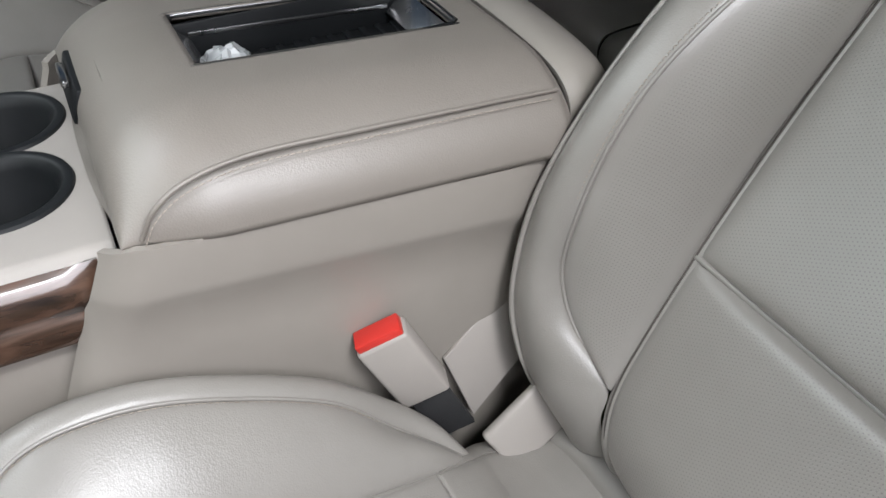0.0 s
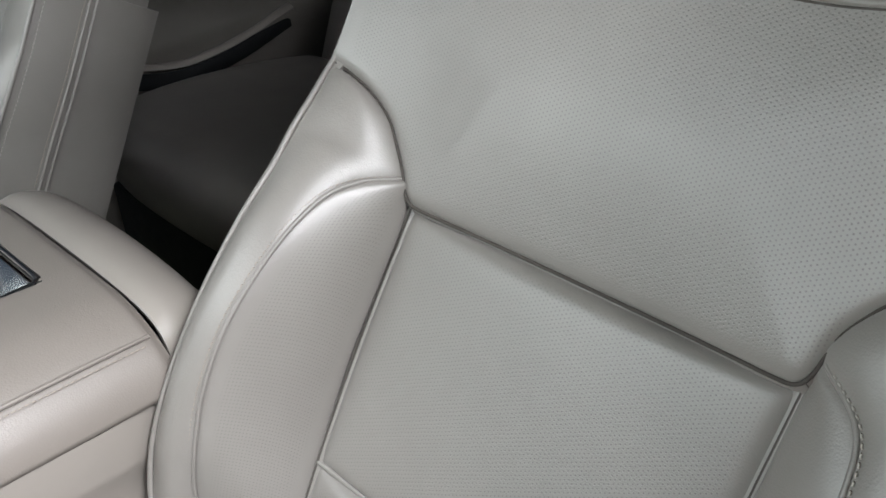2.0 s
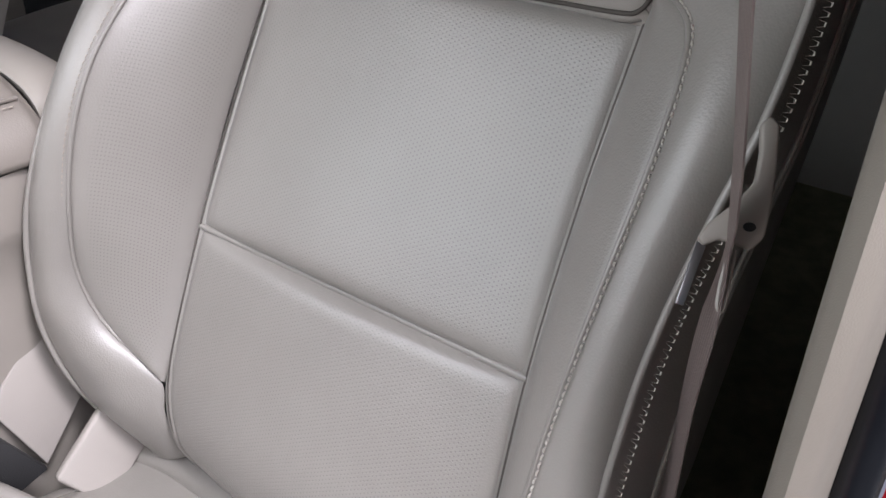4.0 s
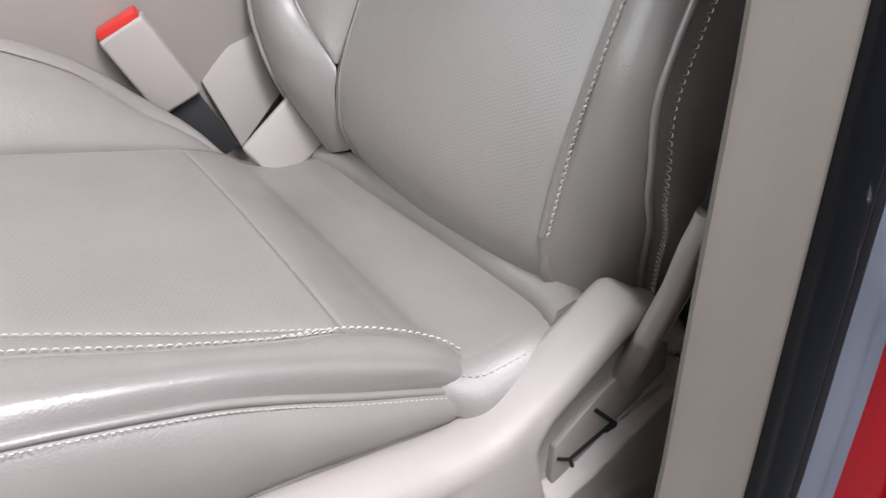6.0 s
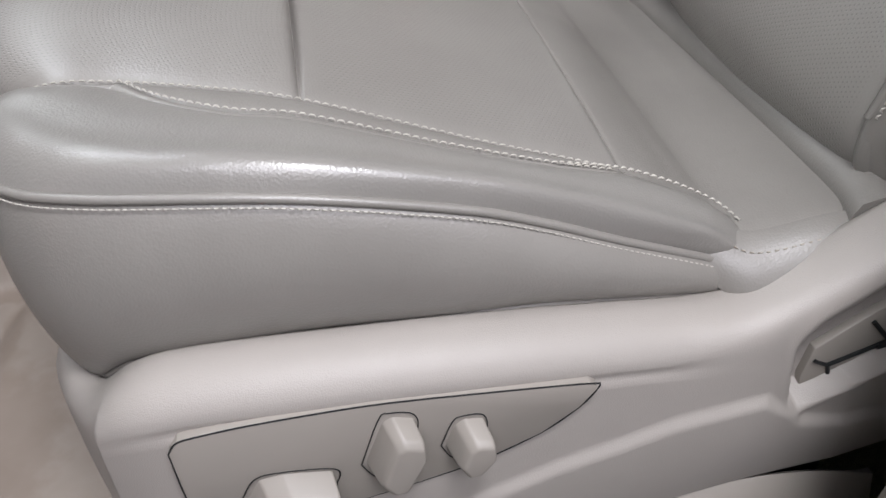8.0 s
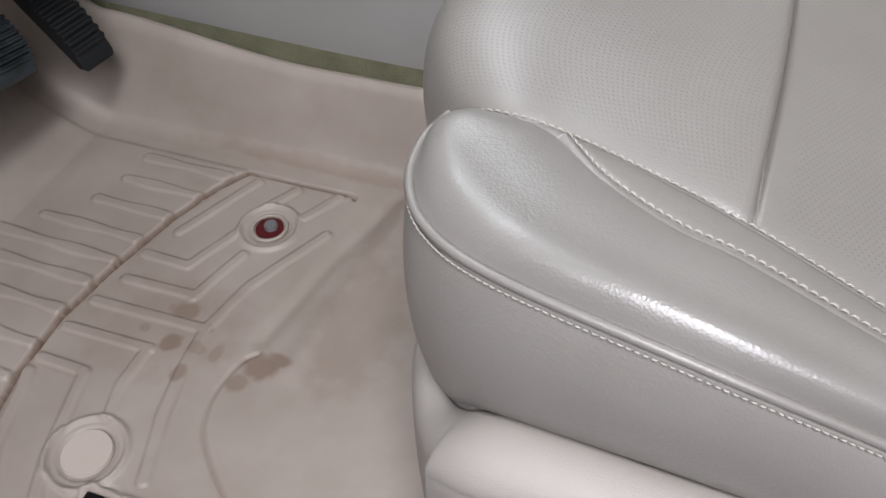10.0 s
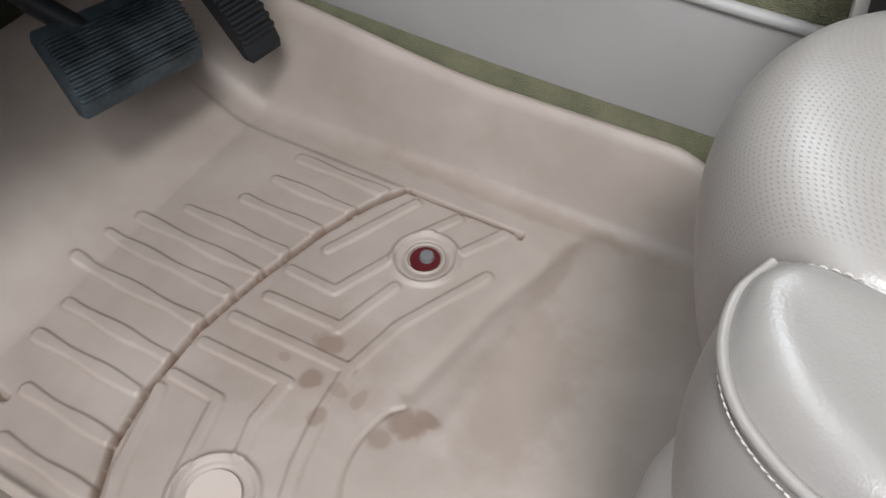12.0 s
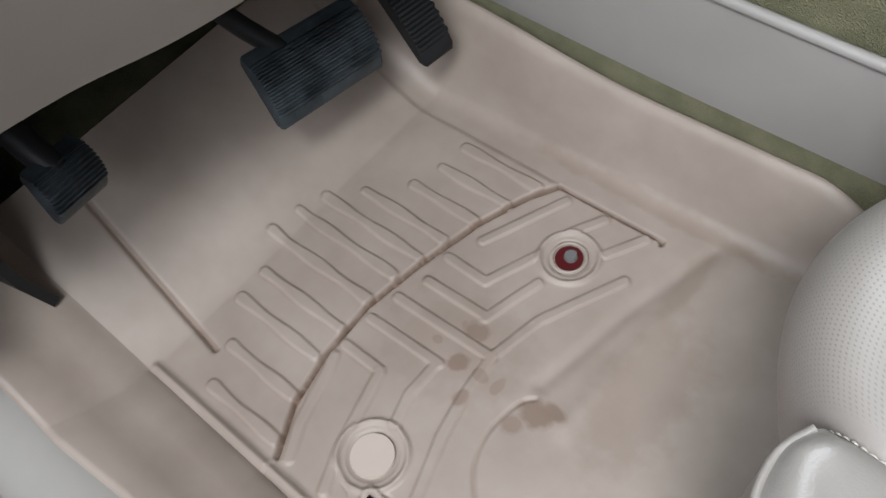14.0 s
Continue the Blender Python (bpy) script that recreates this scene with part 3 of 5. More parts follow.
    for name, x, w, mtl in (("grey_print", -0.6765, 0.0595, BADGE_GREY), ("red_print", -0.6185, 0.05, BADGE_RED)):
        count = 7 if mtl is BADGE_GREY else 4
        for k in range(count):
            box("print_bar", (w / count * 0.74, 0.0155 if k == 0 else 0.0105, 0.0006), pose(x - w / 2 + w / count * (k + 0.5), -0.2775 if k else -0.276, 0.0041), mtl, badge, bevel=0.0)
    for y, x, w in ((-0.266, -0.628, 0.03), (-0.289, -0.66, 0.08)):
        box("fine_print_bar", (w, 0.002, 0.0005), pose(x, y, 0.004), BADGE_DIM, badge, bevel=0.0)
    return thing


MAT_PALE = surface("pale_cap_rubber", (0.43, 0.37, 0.32), (0.46, 0.4, 0.35), 0.5, grain=1500, bump=0.1)
BADGE_DIM = surface("dim_print", (0.1, 0.1, 0.1), (0.13, 0.13, 0.13), 0.3, grain=3000, bump=0.01)
build_mat()

THREAD_TAN = surface("tan_thread", (0.3, 0.26, 0.22), (0.34, 0.3, 0.25), 0.8, grain=3000)

# ---- driver's seat ----
MID = -0.032


def other(points):
    """The same curve on the seat's tunnel side."""
    return [(x, 2 * MID - y, z) for x, y, z in points]


SEAM_1 = [(-0.408, -0.120, 0.25), (-0.421, -0.121, 0.31), (-0.424, -0.123, 0.35), (-0.415, -0.128, 0.38), (-0.395, -0.133, 0.391), (-0.361, -0.137, 0.390), (-0.31, -0.153, 0.388),
          (-0.266, -0.167, 0.383), (-0.18, -0.185, 0.357), (-0.096, -0.199, 0.331), (-0.055, -0.213, 0.310), (-0.03, -0.226, 0.299), (0.045, -0.228, 0.297)]
STITCH_2 = [(-0.361, -0.138, 0.391), (-0.335, -0.163, 0.391), (-0.30, -0.181, 0.389), (-0.267, -0.189, 0.386), (-0.2, -0.2, 0.366), (-0.14, -0.203, 0.346), (-0.1, -0.201, 0.333)]
TOP_IN = [(-0.420, -0.130, 0.384), (-0.402, -0.132, 0.391), (-0.37, -0.137, 0.391), (-0.335, -0.163, 0.391), (-0.30, -0.181, 0.389), (-0.267, -0.189, 0.386), (-0.2, -0.2, 0.366),
          (-0.14, -0.203, 0.346), (-0.096, -0.2, 0.332), (-0.055, -0.207, 0.314), (-0.032, -0.216, 0.297), (-0.018, -0.229, 0.272)]
SEAM_3 = [(-0.423, -0.132, 0.383), (-0.431, -0.152, 0.379), (-0.427, -0.18, 0.377), (-0.408, -0.206, 0.377), (-0.368, -0.227, 0.380), (-0.28, -0.243, 0.377), (-0.2, -0.243, 0.357),
          (-0.157, -0.24, 0.339), (-0.112, -0.238, 0.317), (-0.06, -0.235, 0.293), (-0.035, -0.234, 0.28), (-0.018, -0.231, 0.27)]
GAP = [(-0.405, -0.12, 0.228), (-0.418, -0.15, 0.234), (-0.413, -0.192, 0.248), (-0.397, -0.223, 0.263), (-0.367, -0.24, 0.287), (-0.28, -0.248, 0.296), (-0.2, -0.25, 0.293),
       (-0.157, -0.248, 0.289), (-0.112, -0.246, 0.282), (-0.06, -0.242, 0.272), (-0.035, -0.238, 0.266), (-0.018, -0.236, 0.262)]
BASE = V(0.045, -0.035, 0.29)
UP = V(math.sin(radians(29)), 0, math.cos(radians(29)))
FORE = V(-UP[2], 0, UP[0])


def on_back(s, y, n):
    """A place on the backrest: s up along it, y across, n out of it."""
    p = BASE + s * UP + n * FORE
    return (p[0], y, p[2])


def crown(y):
    """How far the upper backrest's face stands out along its lower seam."""
    return 0.036 + 0.024 * (abs(y + 0.038) / 0.244) ** 2.5


def upper_face(seam):
    """The upper backrest panel: columns from the curved seam to the top, tucked in along the seam."""
    low = spline([(s, y, 0.0) for s, y, _ in seam], 220)[:, :2]
    low[:, 1] = np.minimum.accumulate(low[:, 1] - np.arange(220) * 1e-6)
    rows = []
    for s0, y0 in low:
        w = np.linspace(0, 1, 70) ** 1.5
        s = s0 + (0.80 - s0) * w
        y = y0 * (1 - 0.09 * w)
        d = near(np.stack([s, y], -1), low[::4])
        n = crown(y0) * (1 - w) + (0.05 - 0.33 * (y0 + 0.038) ** 2) * w + 0.003 * (1 - np.exp(-d / 0.02)) + 0.010 * smooth01(d / 0.12) - 0.0045 * np.exp(-d / 0.004) + 0.0005
        rows.append([on_back(*q) for q in zip(s, y, n)])
    return np.array(rows)


def cut(points, lo, hi, count=40):
    """The stretch of a curve from x = lo to x = hi (rising x)."""
    p = spline(points, 400)
    i0, i1 = int(np.argmin(np.abs(p[:, 0] - lo) + (p[:, 2] < 0.3) * (lo < -0.3))), int(np.argmin(np.abs(p[:, 0] - hi)))
    return [tuple(q) for q in spline(p[i0:i1 + 1:6].tolist() + [p[i1].tolist()], count)]


def build_seat():
    seat = empty("driver_seat", (-0.18, MID, 0.0), "grey-beige leather driver's seat with perforated panels and contrast stitching", "car seat")
    # cushion: three centre panels between the long seams
    s1 = spline(SEAM_1, 300)
    s1b = spline(other(SEAM_1), 300)
    s1[:, 2] += 0.008 * smooth01((s1[:, 0] + 0.04) / 0.06)
    s1b[:, 2] -= 0.020 * smooth01((s1b[:, 0] + 0.07) / 0.07)
    i_fs = int(np.argmin(np.abs(s1[:, 0] + 0.266) + (s1[:, 2] < 0.35)))
    i_rs = int(np.argmin(np.abs(s1[:, 0] + 0.096)))
    for name, i0, i1, mtl, puff in (("thigh_panel", 0, i_fs, LEATHER_HOLES, 0.017), ("seat_panel", i_fs, i_rs, LEATHER_HOLES, 0.004), ("rear_panel", i_rs, 299, LEATHER, 0.001)):
        a, b = s1[i0:i1].tolist()[::4] + [s1[i1].tolist()], s1b[i0:i1].tolist()[::4] + [s1b[i1].tolist()]
        plan = None if name == "thigh_panel" else ((1, 0, 0), (0, 1, 0))
        g = loft(a, b, 110, 60, puff, 0.0025, (0, 0, 1), edge=36, tuck=70)
        # the front of the thigh panel bows forward between the bolsters
        g[..., 0] -= 0.030 * smooth01((-0.36 - g[..., 0]) / 0.06) * np.clip(1 - ((g[..., 1] - MID) / 0.093) ** 2, 0, 1) ** 0.8
        sheet(name, g, mtl, seat, toward=(0, 0, 1), plan=plan)
        piping("seam_bed", [p if isinstance(p, tuple) else tuple(p) for p in [(s1[i1] * (1 - k) + s1b[i1] * k - V(0, 0, 0.0045)).tolist() for k in (0, 0.33, 0.67, 1)]], 0.003, LEATHER, seat)
        if i1 < 299:
            # dark cord painted in as the shade of the cushion seam gap
            piping("seam", [(s1[i1] * (1 - k) + s1b[i1] * k - V(0, 0, 0.0028)).tolist() for k in (0, 0.33, 0.67, 1)], 0.0008, SEAM_SHADE_SCRATCH, seat)
    roll = [(0.04, -0.238, 0.303), (0.046, -0.2, 0.3025), (0.048, -0.075, 0.2945), (0.048, 0.05, 0.284), (0.048, 0.12, 0.2775), (0.04, 0.163, 0.27)]
    piping("rear_roll", roll, 0.0165, LEATHER, seat)
    for sign, line in ((-1, s1), (1, s1b)):
        edge = [p.tolist() for p in line[i_rs:296:6]] + [line[299].tolist()]
        under = [(p[0], p[1] + sign * 0.03, p[2] - 0.035 + 0.01 * k / len(edge)) for k, p in enumerate(edge)]
        sheet("corner_gusset", loft(edge, under, 40, 14, 0.006, 0.001, (0, sign, 1), abreast=True), LEATHER, seat, toward=(0, sign, 1))
        if sign < 0:
            stitches("gusset_stitching", [(x, y - 0.012, z - 0.008) for x, y, z in edge[3:-2]], seat, up=(0, -0.5, 0.8), lift=0.003, r=0.0004, material=THREAD_TAN)
    for side, f, g in (("door", lambda p: p, lambda p, share=1: p),):
        sheet("bolster_strip", loft(g(cut(SEAM_1, -0.361, -0.096), 0.0), g(STITCH_2, 0.55), 60, 10, 0.001, 0.002, (0, 0, 1)), LEATHER, seat, toward=(0, 0, 1))
        crest = loft(g(TOP_IN, 0.55), f(SEAM_3), 140, 44, 0.009, 0.003, (0, 0, 1), edge=10)
        share = np.linspace(0, 1, 44)
        ends = smooth01(np.minimum(np.linspace(0, 1, 140), np.linspace(1, 0, 140)) / 0.14)
        out = V(0, -0.5 if side == "door" else 0.5, 0.85)
        crest += (ends[:, None] * 0.0065 * np.exp(-((share - 0.7) / 0.15) ** 2)[None, :])[..., None] * out
        sheet("bolster_top", crest, LEATHER_GLOSS, seat, toward=(0, 0, 1))
        sheet("bolster_skirt", loft(f(SEAM_3), f(GAP), 110, 24, 0.010, 0.002, (0, -1 if side == "door" else 1, 0), edge=12, abreast=True), LEATHER, seat, toward=(0, -1 if side == "door" else 1, 0))
        piping("seam_bed", g([(x, y, z - 0.0065) for x, y, z in STITCH_2], 0.55), 0.006, LEATHER, seat)
        piping("seam_bed", g([(x, y, z - 0.0075) for x, y, z in cut(SEAM_1, -0.40, -0.06, 14)], 0.0), 0.0065, LEATHER, seat)
        piping("skirt_hem", f([(x + 0.006, y + 0.008, z - 0.006) for x, y, z in GAP]), 0.0075, LEATHER, seat)
        piping("bolster_piping", f(SEAM_3), 0.0026, LEATHER, seat)
        stitches("bolster_stitching", f([(x, y - 0.003, z - 0.0034) for x, y, z in SEAM_3]), seat, up=(0, -0.8 if side == "door" else 0.8, 0.6), pitch=0.0037, length=0.0034, lift=0.0014, r=0.00045)
        stitches("bolster_stitching", g([(x, y + 0.0005, z + 0.001) for x, y, z in STITCH_2], 0.55), seat, lift=0.0012, r=0.00055)
        stitches("bolster_stitching", g([(x, y, z + 0.0015) for x, y, z in TOP_IN[-5:]], 0.55), seat, lift=0.0014, r=0.0007)
        stitches("bolster_stitching", g(cut(SEAM_1, -0.42, -0.1), 0.0), seat, lift=0.0012, material=THREAD_TAN if side == "tunnel" else THREAD)
    # the tunnel-side bolster stands taller against the console
    low = [(-0.415, 0.064, 0.365), (-0.395, 0.069, 0.389), (-0.361, 0.073, 0.389), (-0.31, 0.089, 0.387), (-0.266, 0.103, 0.382), (-0.18, 0.121, 0.356), (-0.12, 0.131, 0.337), (-0.085, 0.138, 0.324), (-0.058, 0.148, 0.306)]
    ridge = [(-0.43, 0.115, 0.4), (-0.413, 0.152, 0.442), (-0.378, 0.174, 0.468), (-0.33, 0.181, 0.474), (-0.265, 0.183, 0.459), (-0.168, 0.181, 0.408), (-0.118, 0.174, 0.357), (-0.088, 0.165, 0.33), (-0.057, 0.15, 0.305)]
    outer_edge = [(-0.442, 0.122, 0.385), (-0.432, 0.172, 0.43), (-0.394, 0.199, 0.462), (-0.338, 0.2065, 0.473), (-0.265, 0.208, 0.459), (-0.168, 0.206, 0.411), (-0.11, 0.199, 0.362), (-0.076, 0.184, 0.33), (-0.054, 0.155, 0.304)]
    hem = [(-0.42, 0.09, 0.23), (-0.413, 0.13, 0.248), (-0.395, 0.165, 0.263), (-0.33, 0.195, 0.285), (-0.265, 0.2, 0.288), (-0.168, 0.2, 0.288), (-0.11, 0.195, 0.28), (-0.076, 0.18, 0.272), (-0.052, 0.16, 0.262)]
    sheet("bolster_inner", loft(low, ridge, 120, 40, 0.010, 0.003, (0, -1, 1), edge=16, abreast=True), LEATHER, seat, toward=(0, -1, 1))
    sheet("bolster_top", loft(ridge, outer_edge, 120, 20, 0.006, 0.0015, (0, 0, 1), edge=12, abreast=True), LEATHER, seat, toward=(0, 0, 1))
    sheet("bolster_skirt", loft(outer_edge, hem, 120, 24, 0.006, 0.002, (0, 1, 0), edge=12, abreast=True), LEATHER, seat, toward=(0, 1, 0))
    piping("bolster_piping", [(x, y, z - 0.0005) for x, y, z in ridge], 0.0016, LEATHER, seat)
    piping("seam_bed", [(x, y, z - 0.0055) for x, y, z in low], 0.005, LEATHER, seat)
    stitches("bolster_stitching", [(x, y - 0.003, z - 0.001) for x, y, z in ridge], seat, up=(0, -0.6, 0.8), lift=0.0012, r=0.0004, material=THREAD_TAN)
    # backrest
    L, R = 0.112, -0.193
    left = [(0.0, 0.085, -0.016), (0.02, 0.09, 0.014), (0.045, 0.096, 0.033), (0.095, 0.107, 0.042), (0.214, L, 0.042), (0.33, 0.114, 0.036), (0.433, 0.1085, 0.034)]
    right = [(0.0, -0.205, -0.016), (0.02, -0.207, 0.014), (0.045, -0.207, 0.033), (0.1, -0.203, 0.042), (0.214, -0.193, 0.042), (0.33, -0.189, 0.036), (0.433, -0.192, 0.034)]
    pl = lambda pts: [on_back(*p) for p in pts]
    sl, sr = spline(pl(left), 300), spline(pl(right), 300)
    along = (sl - BASE) @ UP
    i_low = int(np.argmin(np.abs(along - 0.214)))
    for name, i0, i1 in (("lower_panel", 0, i_low), ("middle_panel", i_low, 299)):
        sheet(name, loft(sl[i0:i1].tolist()[::4] + [sl[i1].tolist()], sr[i0:i1].tolist()[::4] + [sr[i1].tolist()], 110, 60, 0.009, 0.0045, FORE, edge=30, tuck=26), LEATHER_HOLES, seat, toward=FORE, plan=(UP, (0, 1, 0)))
        piping("seam_bed", [(sl[i1] * (1 - k) + sr[i1] * k - FORE * 0.0035).tolist() for k in (0, 0.33, 0.67, 1)], 0.003, LEATHER, seat)
        if i1 < 299:
            # dark cord for the gap's shade, as on the cushion
            piping("seam", [(sl[i1] * (1 - k) + sr[i1] * k - FORE * 0.0024).tolist() for k in (0, 0.33, 0.67, 1)], 0.0012, SEAM_SHADE_SCRATCH, seat)
    top_l = [(s, y, crown(y) - 0.002) for s, y in ((0.452, 0.119), (0.474, 0.1335), (0.49, 0.147), (0.504, 0.17), (0.516, 0.206))]
    top_r = [(s, y, crown(y) - 0.002) for s, y in ((0.453, -0.196), (0.474, -0.2), (0.5, -0.22), (0.514, -0.245), (0.521, -0.282))]
    seam = [(s, y, crown(y)) for s, y in ((0.516, 0.206), (0.511, 0.188), (0.504, 0.17), (0.49, 0.147), (0.474, 0.1335), (0.456, 0.1205), (0.443, 0.1135), (0.436, 0.106), (0.434, 0.094), (0.434, 0.03), (0.434, -0.06), (0.434, -0.14), (0.434, -0.178),
                                               (0.436, -0.189), (0.444, -0.1945), (0.458, -0.1975), (0.474, -0.202), (0.5, -0.22), (0.514, -0.245), (0.521, -0.282))]
    low = pl([(s, y, n - 0.002) for s, y, n in seam])
    g = upper_face(seam)
    sheet("upper_panel", g, LEATHER_HOLES, seat, toward=FORE, plan=(UP, (0, 1, 0)))
    top_seam = []
    for s, y in ((0.645, -0.2), (0.637, -0.156), (0.634, -0.12), (0.633, -0.04), (0.636, 0.06), (0.645, 0.13)):
        w = (s - 0.434) / 0.366
        top_seam.append(on_back(s, y, crown(y) * (1 - w) + (0.05 - 0.33 * (y + 0.038) ** 2) * w + 0.0125))
    piping("top_piping", top_seam, 0.0028, LEATHER, seat)
    # dark line under the piping, drawn as its shade
    piping("seam", [(V(*p) - 0.0035 * UP).tolist() for p in top_seam], 0.0012, SEAM_SHADE_SCRATCH, seat)
    for line in (sl, sr):
        piping("seam_bed", (np.vstack([line[:290:20], line[299:]]) - FORE * 0.0085).tolist(), 0.0075, LEATHER, seat)
        # shade of the long seam gaps, drawn as a dark cord
        piping("seam", (np.vstack([line[20:290:20], line[299:]]) - FORE * 0.0022).tolist(), 0.0013, SEAM_SHADE_SCRATCH, seat)
    piping("seam_bed", [(V(*p) - FORE * 0.006).tolist() for p in low[2:-2]], 0.004, LEATHER, seat)
    piping("seam", [(V(*p) - FORE * 0.0008).tolist() for p in low[:]], 0.0014, SEAM_SHADE_SCRATCH, seat, n=220)
    # wings
    rim_l = [(0.082, 0.113, 0.043), (0.112, 0.158, 0.068), (0.15, 0.176, 0.092), (0.2, 0.170, 0.115), (0.26, 0.163, 0.131), (0.32, 0.156, 0.133), (0.38, 0.150, 0.116), (0.42, 0.145, 0.092), (0.44, 0.135, 0.068), (0.451, 0.119, 0.042)]
    rim_r = [(0.05, -0.209, 0.0365), (0.115, -0.2195, 0.056), (0.16, -0.226, 0.067), (0.2, -0.227, 0.07), (0.25, -0.229, 0.071), (0.3, -0.232, 0.071), (0.35, -0.235, 0.07), (0.4, -0.234, 0.065), (0.432, -0.226, 0.057), (0.453, -0.199, 0.043)]
    ss = [0.082, 0.115, 0.155, 0.2, 0.255, 0.31, 0.365, 0.41, 0.436, 0.45]
    in_l = [(s, float(np.interp(s, [0.095, 0.214, 0.3, 0.43, 0.45], [0.108, 0.113, 0.115, 0.109, 0.115])), float(np.interp(s, [0.1, 0.214, 0.43], [0.041, 0.041, 0.034]))) for s in ss]
    in_r = [(s, float(np.interp(s, [0.095, 0.214, 0.3, 0.43, 0.45], [-0.203, -0.194, -0.19, -0.192, -0.195])), float(np.interp(s, [0.05, 0.1, 0.214, 0.43], [0.035, 0.041, 0.041, 0.034]))) for s in [0.05, 0.11] + ss[2:]]
    out_l = [(0.0, 0.155, 0.0), (0.03, 0.175, 0.045), (0.07, 0.193, 0.08), (0.12, 0.204, 0.105), (0.2, 0.208, 0.125), (0.3, 0.203, 0.125), (0.38, 0.198, 0.112), (0.43, 0.197, 0.095),
             (0.46, 0.199, 0.085), (0.485, 0.202, 0.073), (0.503, 0.205, 0.064), (0.516, 0.207, 0.0575)]
    out_r = [(0.0, -0.225, -0.06), (0.03, -0.232, -0.045), (0.06, -0.243, -0.02), (0.085, -0.257, 0.006), (0.102, -0.265, 0.028), (0.12, -0.269, 0.042), (0.15, -0.266, 0.055), (0.18, -0.263, 0.057), (0.215, -0.262, 0.058), (0.25, -0.262, 0.059),
             (0.29, -0.265, 0.06), (0.34, -0.272, 0.062), (0.39, -0.28, 0.062), (0.44, -0.282, 0.06), (0.48, -0.281, 0.059), (0.521, -0.281, 0.058)]
    for sign, inner, rim, outer, top in ((1, in_l, rim_l, out_l, top_l), (-1, in_r, rim_r, out_r, top_r)):
        start = [(0.012, 0.1, 0.0), (0.05, 0.106, 0.033)] if sign > 0 else [(0.0, -0.207, -0.014), (0.022, -0.2075, 0.016)]
        sheet("wing_insert", loft(pl(inner), pl(rim), 90, 24, 0.005, 0.0015, FORE, ends=False, edge=20, abreast=True), LEATHER_HOLES if sign > 0 else LEATHER, seat, toward=FORE)
        inside = start + rim[:9] + top
        level = [0.0, 0.035, 0.06, 0.10, 0.14, 0.2, 0.26, 0.32, 0.38, 0.42, 0.45, 0.465, 0.48, 0.492, 0.504, 0.516] if sign > 0 else [0.0, 0.02, 0.05, 0.10, 0.15, 0.2, 0.25, 0.3, 0.35, 0.4, 0.435, 0.46, 0.48, 0.5, 0.512, 0.521]
        o = spline(outer, 400)
        outside = [tuple(float(np.interp(s, o[:, 0], o[:, k])) for k in range(3)) for s in level]
        sheet("wing_shell", loft(pl(inside), pl(outside), 150, 28, 0.011, 0.0015, FORE + V(0, sign, 0), ends=False, edge=20, abreast=True)[:-3], LEATHER, seat, toward=FORE + V(0, sign * 0.6, 0), thick=0.003)
        rear = [(s, 0.2 if sign > 0 else (y - 0.003 if s < 0.1 else -0.276 + 0.012 * max(0.0, 1 - (s - 0.1) / 0.06)), -0.085) for s, y, _ in outer]
        sheet("wing_side", loft(pl(outer), pl(rear), 80, 16, 0.008, 0.002, (0, sign, 0), ends=False), LEATHER, seat, toward=(0, sign, 0))
        piping("wing_piping", pl([(s, y + sign * 0.001, n + 0.001) for s, y, n in outer]), 0.0026, LEATHER, seat)
        rim = [(rim[0][0], rim[0][1], rim[0][2] - 0.004)] + rim[1:]
        piping("wing_welt", pl(rim), 0.0018, LEATHER, seat)
        stitches("wing_stitching", pl([(s, y + sign * 0.003, n + 0.001) for s, y, n in rim]), seat, up=FORE, lift=0.0024, r=0.0004 if sign > 0 else 0.0007, material=THREAD_TAN if sign > 0 else THREAD)
        stitches("wing_stitching", pl([(s, y + sign * 0.004, n - 0.006) for s, y, n in outer]), seat, up=(0, sign, 0), lift=0.005)
        if sign < 0:
            # a second sewn seam further back on the side
            for shift in (0.0, 0.008):
                back = pl([(s, y + (-0.276 - y) * 0.42 - 0.0085, n - (n + 0.07) * 0.42 - shift) for s, y, n in outer[4:]])
                piping("side_seam", back, 0.0019, LEATHER, seat)
            stitches("wing_stitching", [(x - 0.004, y - 0.001, z) for x, y, z in pl([(s, y + (-0.276 - y) * 0.42 - 0.008, n - (n + 0.07) * 0.42 + 0.003) for s, y, n in outer[4:]])], seat, up=(0, -1, 0), lift=0.001, material=THREAD_TAN)
    piping("scratch", pl([(s, y, crown(y) + n) for s, y, n in ((0.477, 0.1, 0.003), (0.468, 0.083, 0.0021), (0.4645, 0.068, 0.0018), (0.46, 0.052, 0.0012))]), 0.0004, SEAM_SHADE_SCRATCH, seat, n=30)
    foam = pl([(0.13, 0.16, -0.01), (0.3, 0.18, -0.0), (0.6, 0.18, 0.0), (0.79, 0.17, 0.0)])
    foam_r = pl([(0.13, -0.2, -0.01), (0.3, -0.25, -0.0), (0.6, -0.26, 0.0), (0.79, -0.24, 0.0)])
    sheet("back_foam", loft(foam, foam_r, 30, 10, 0.0, 0.0, FORE, ends=False), LEATHER, seat, toward=FORE, thick=0.02)
    # upper side walls of the backrest
    for sign, y0, y1 in ((1, 0.208, 0.187), (-1, -0.282, -0.258)):
        a = pl([(0.512, y0, 0.058), (0.66, (y0 + y1) / 2 + sign * 0.004, 0.048), (0.80, y1, 0.03)])
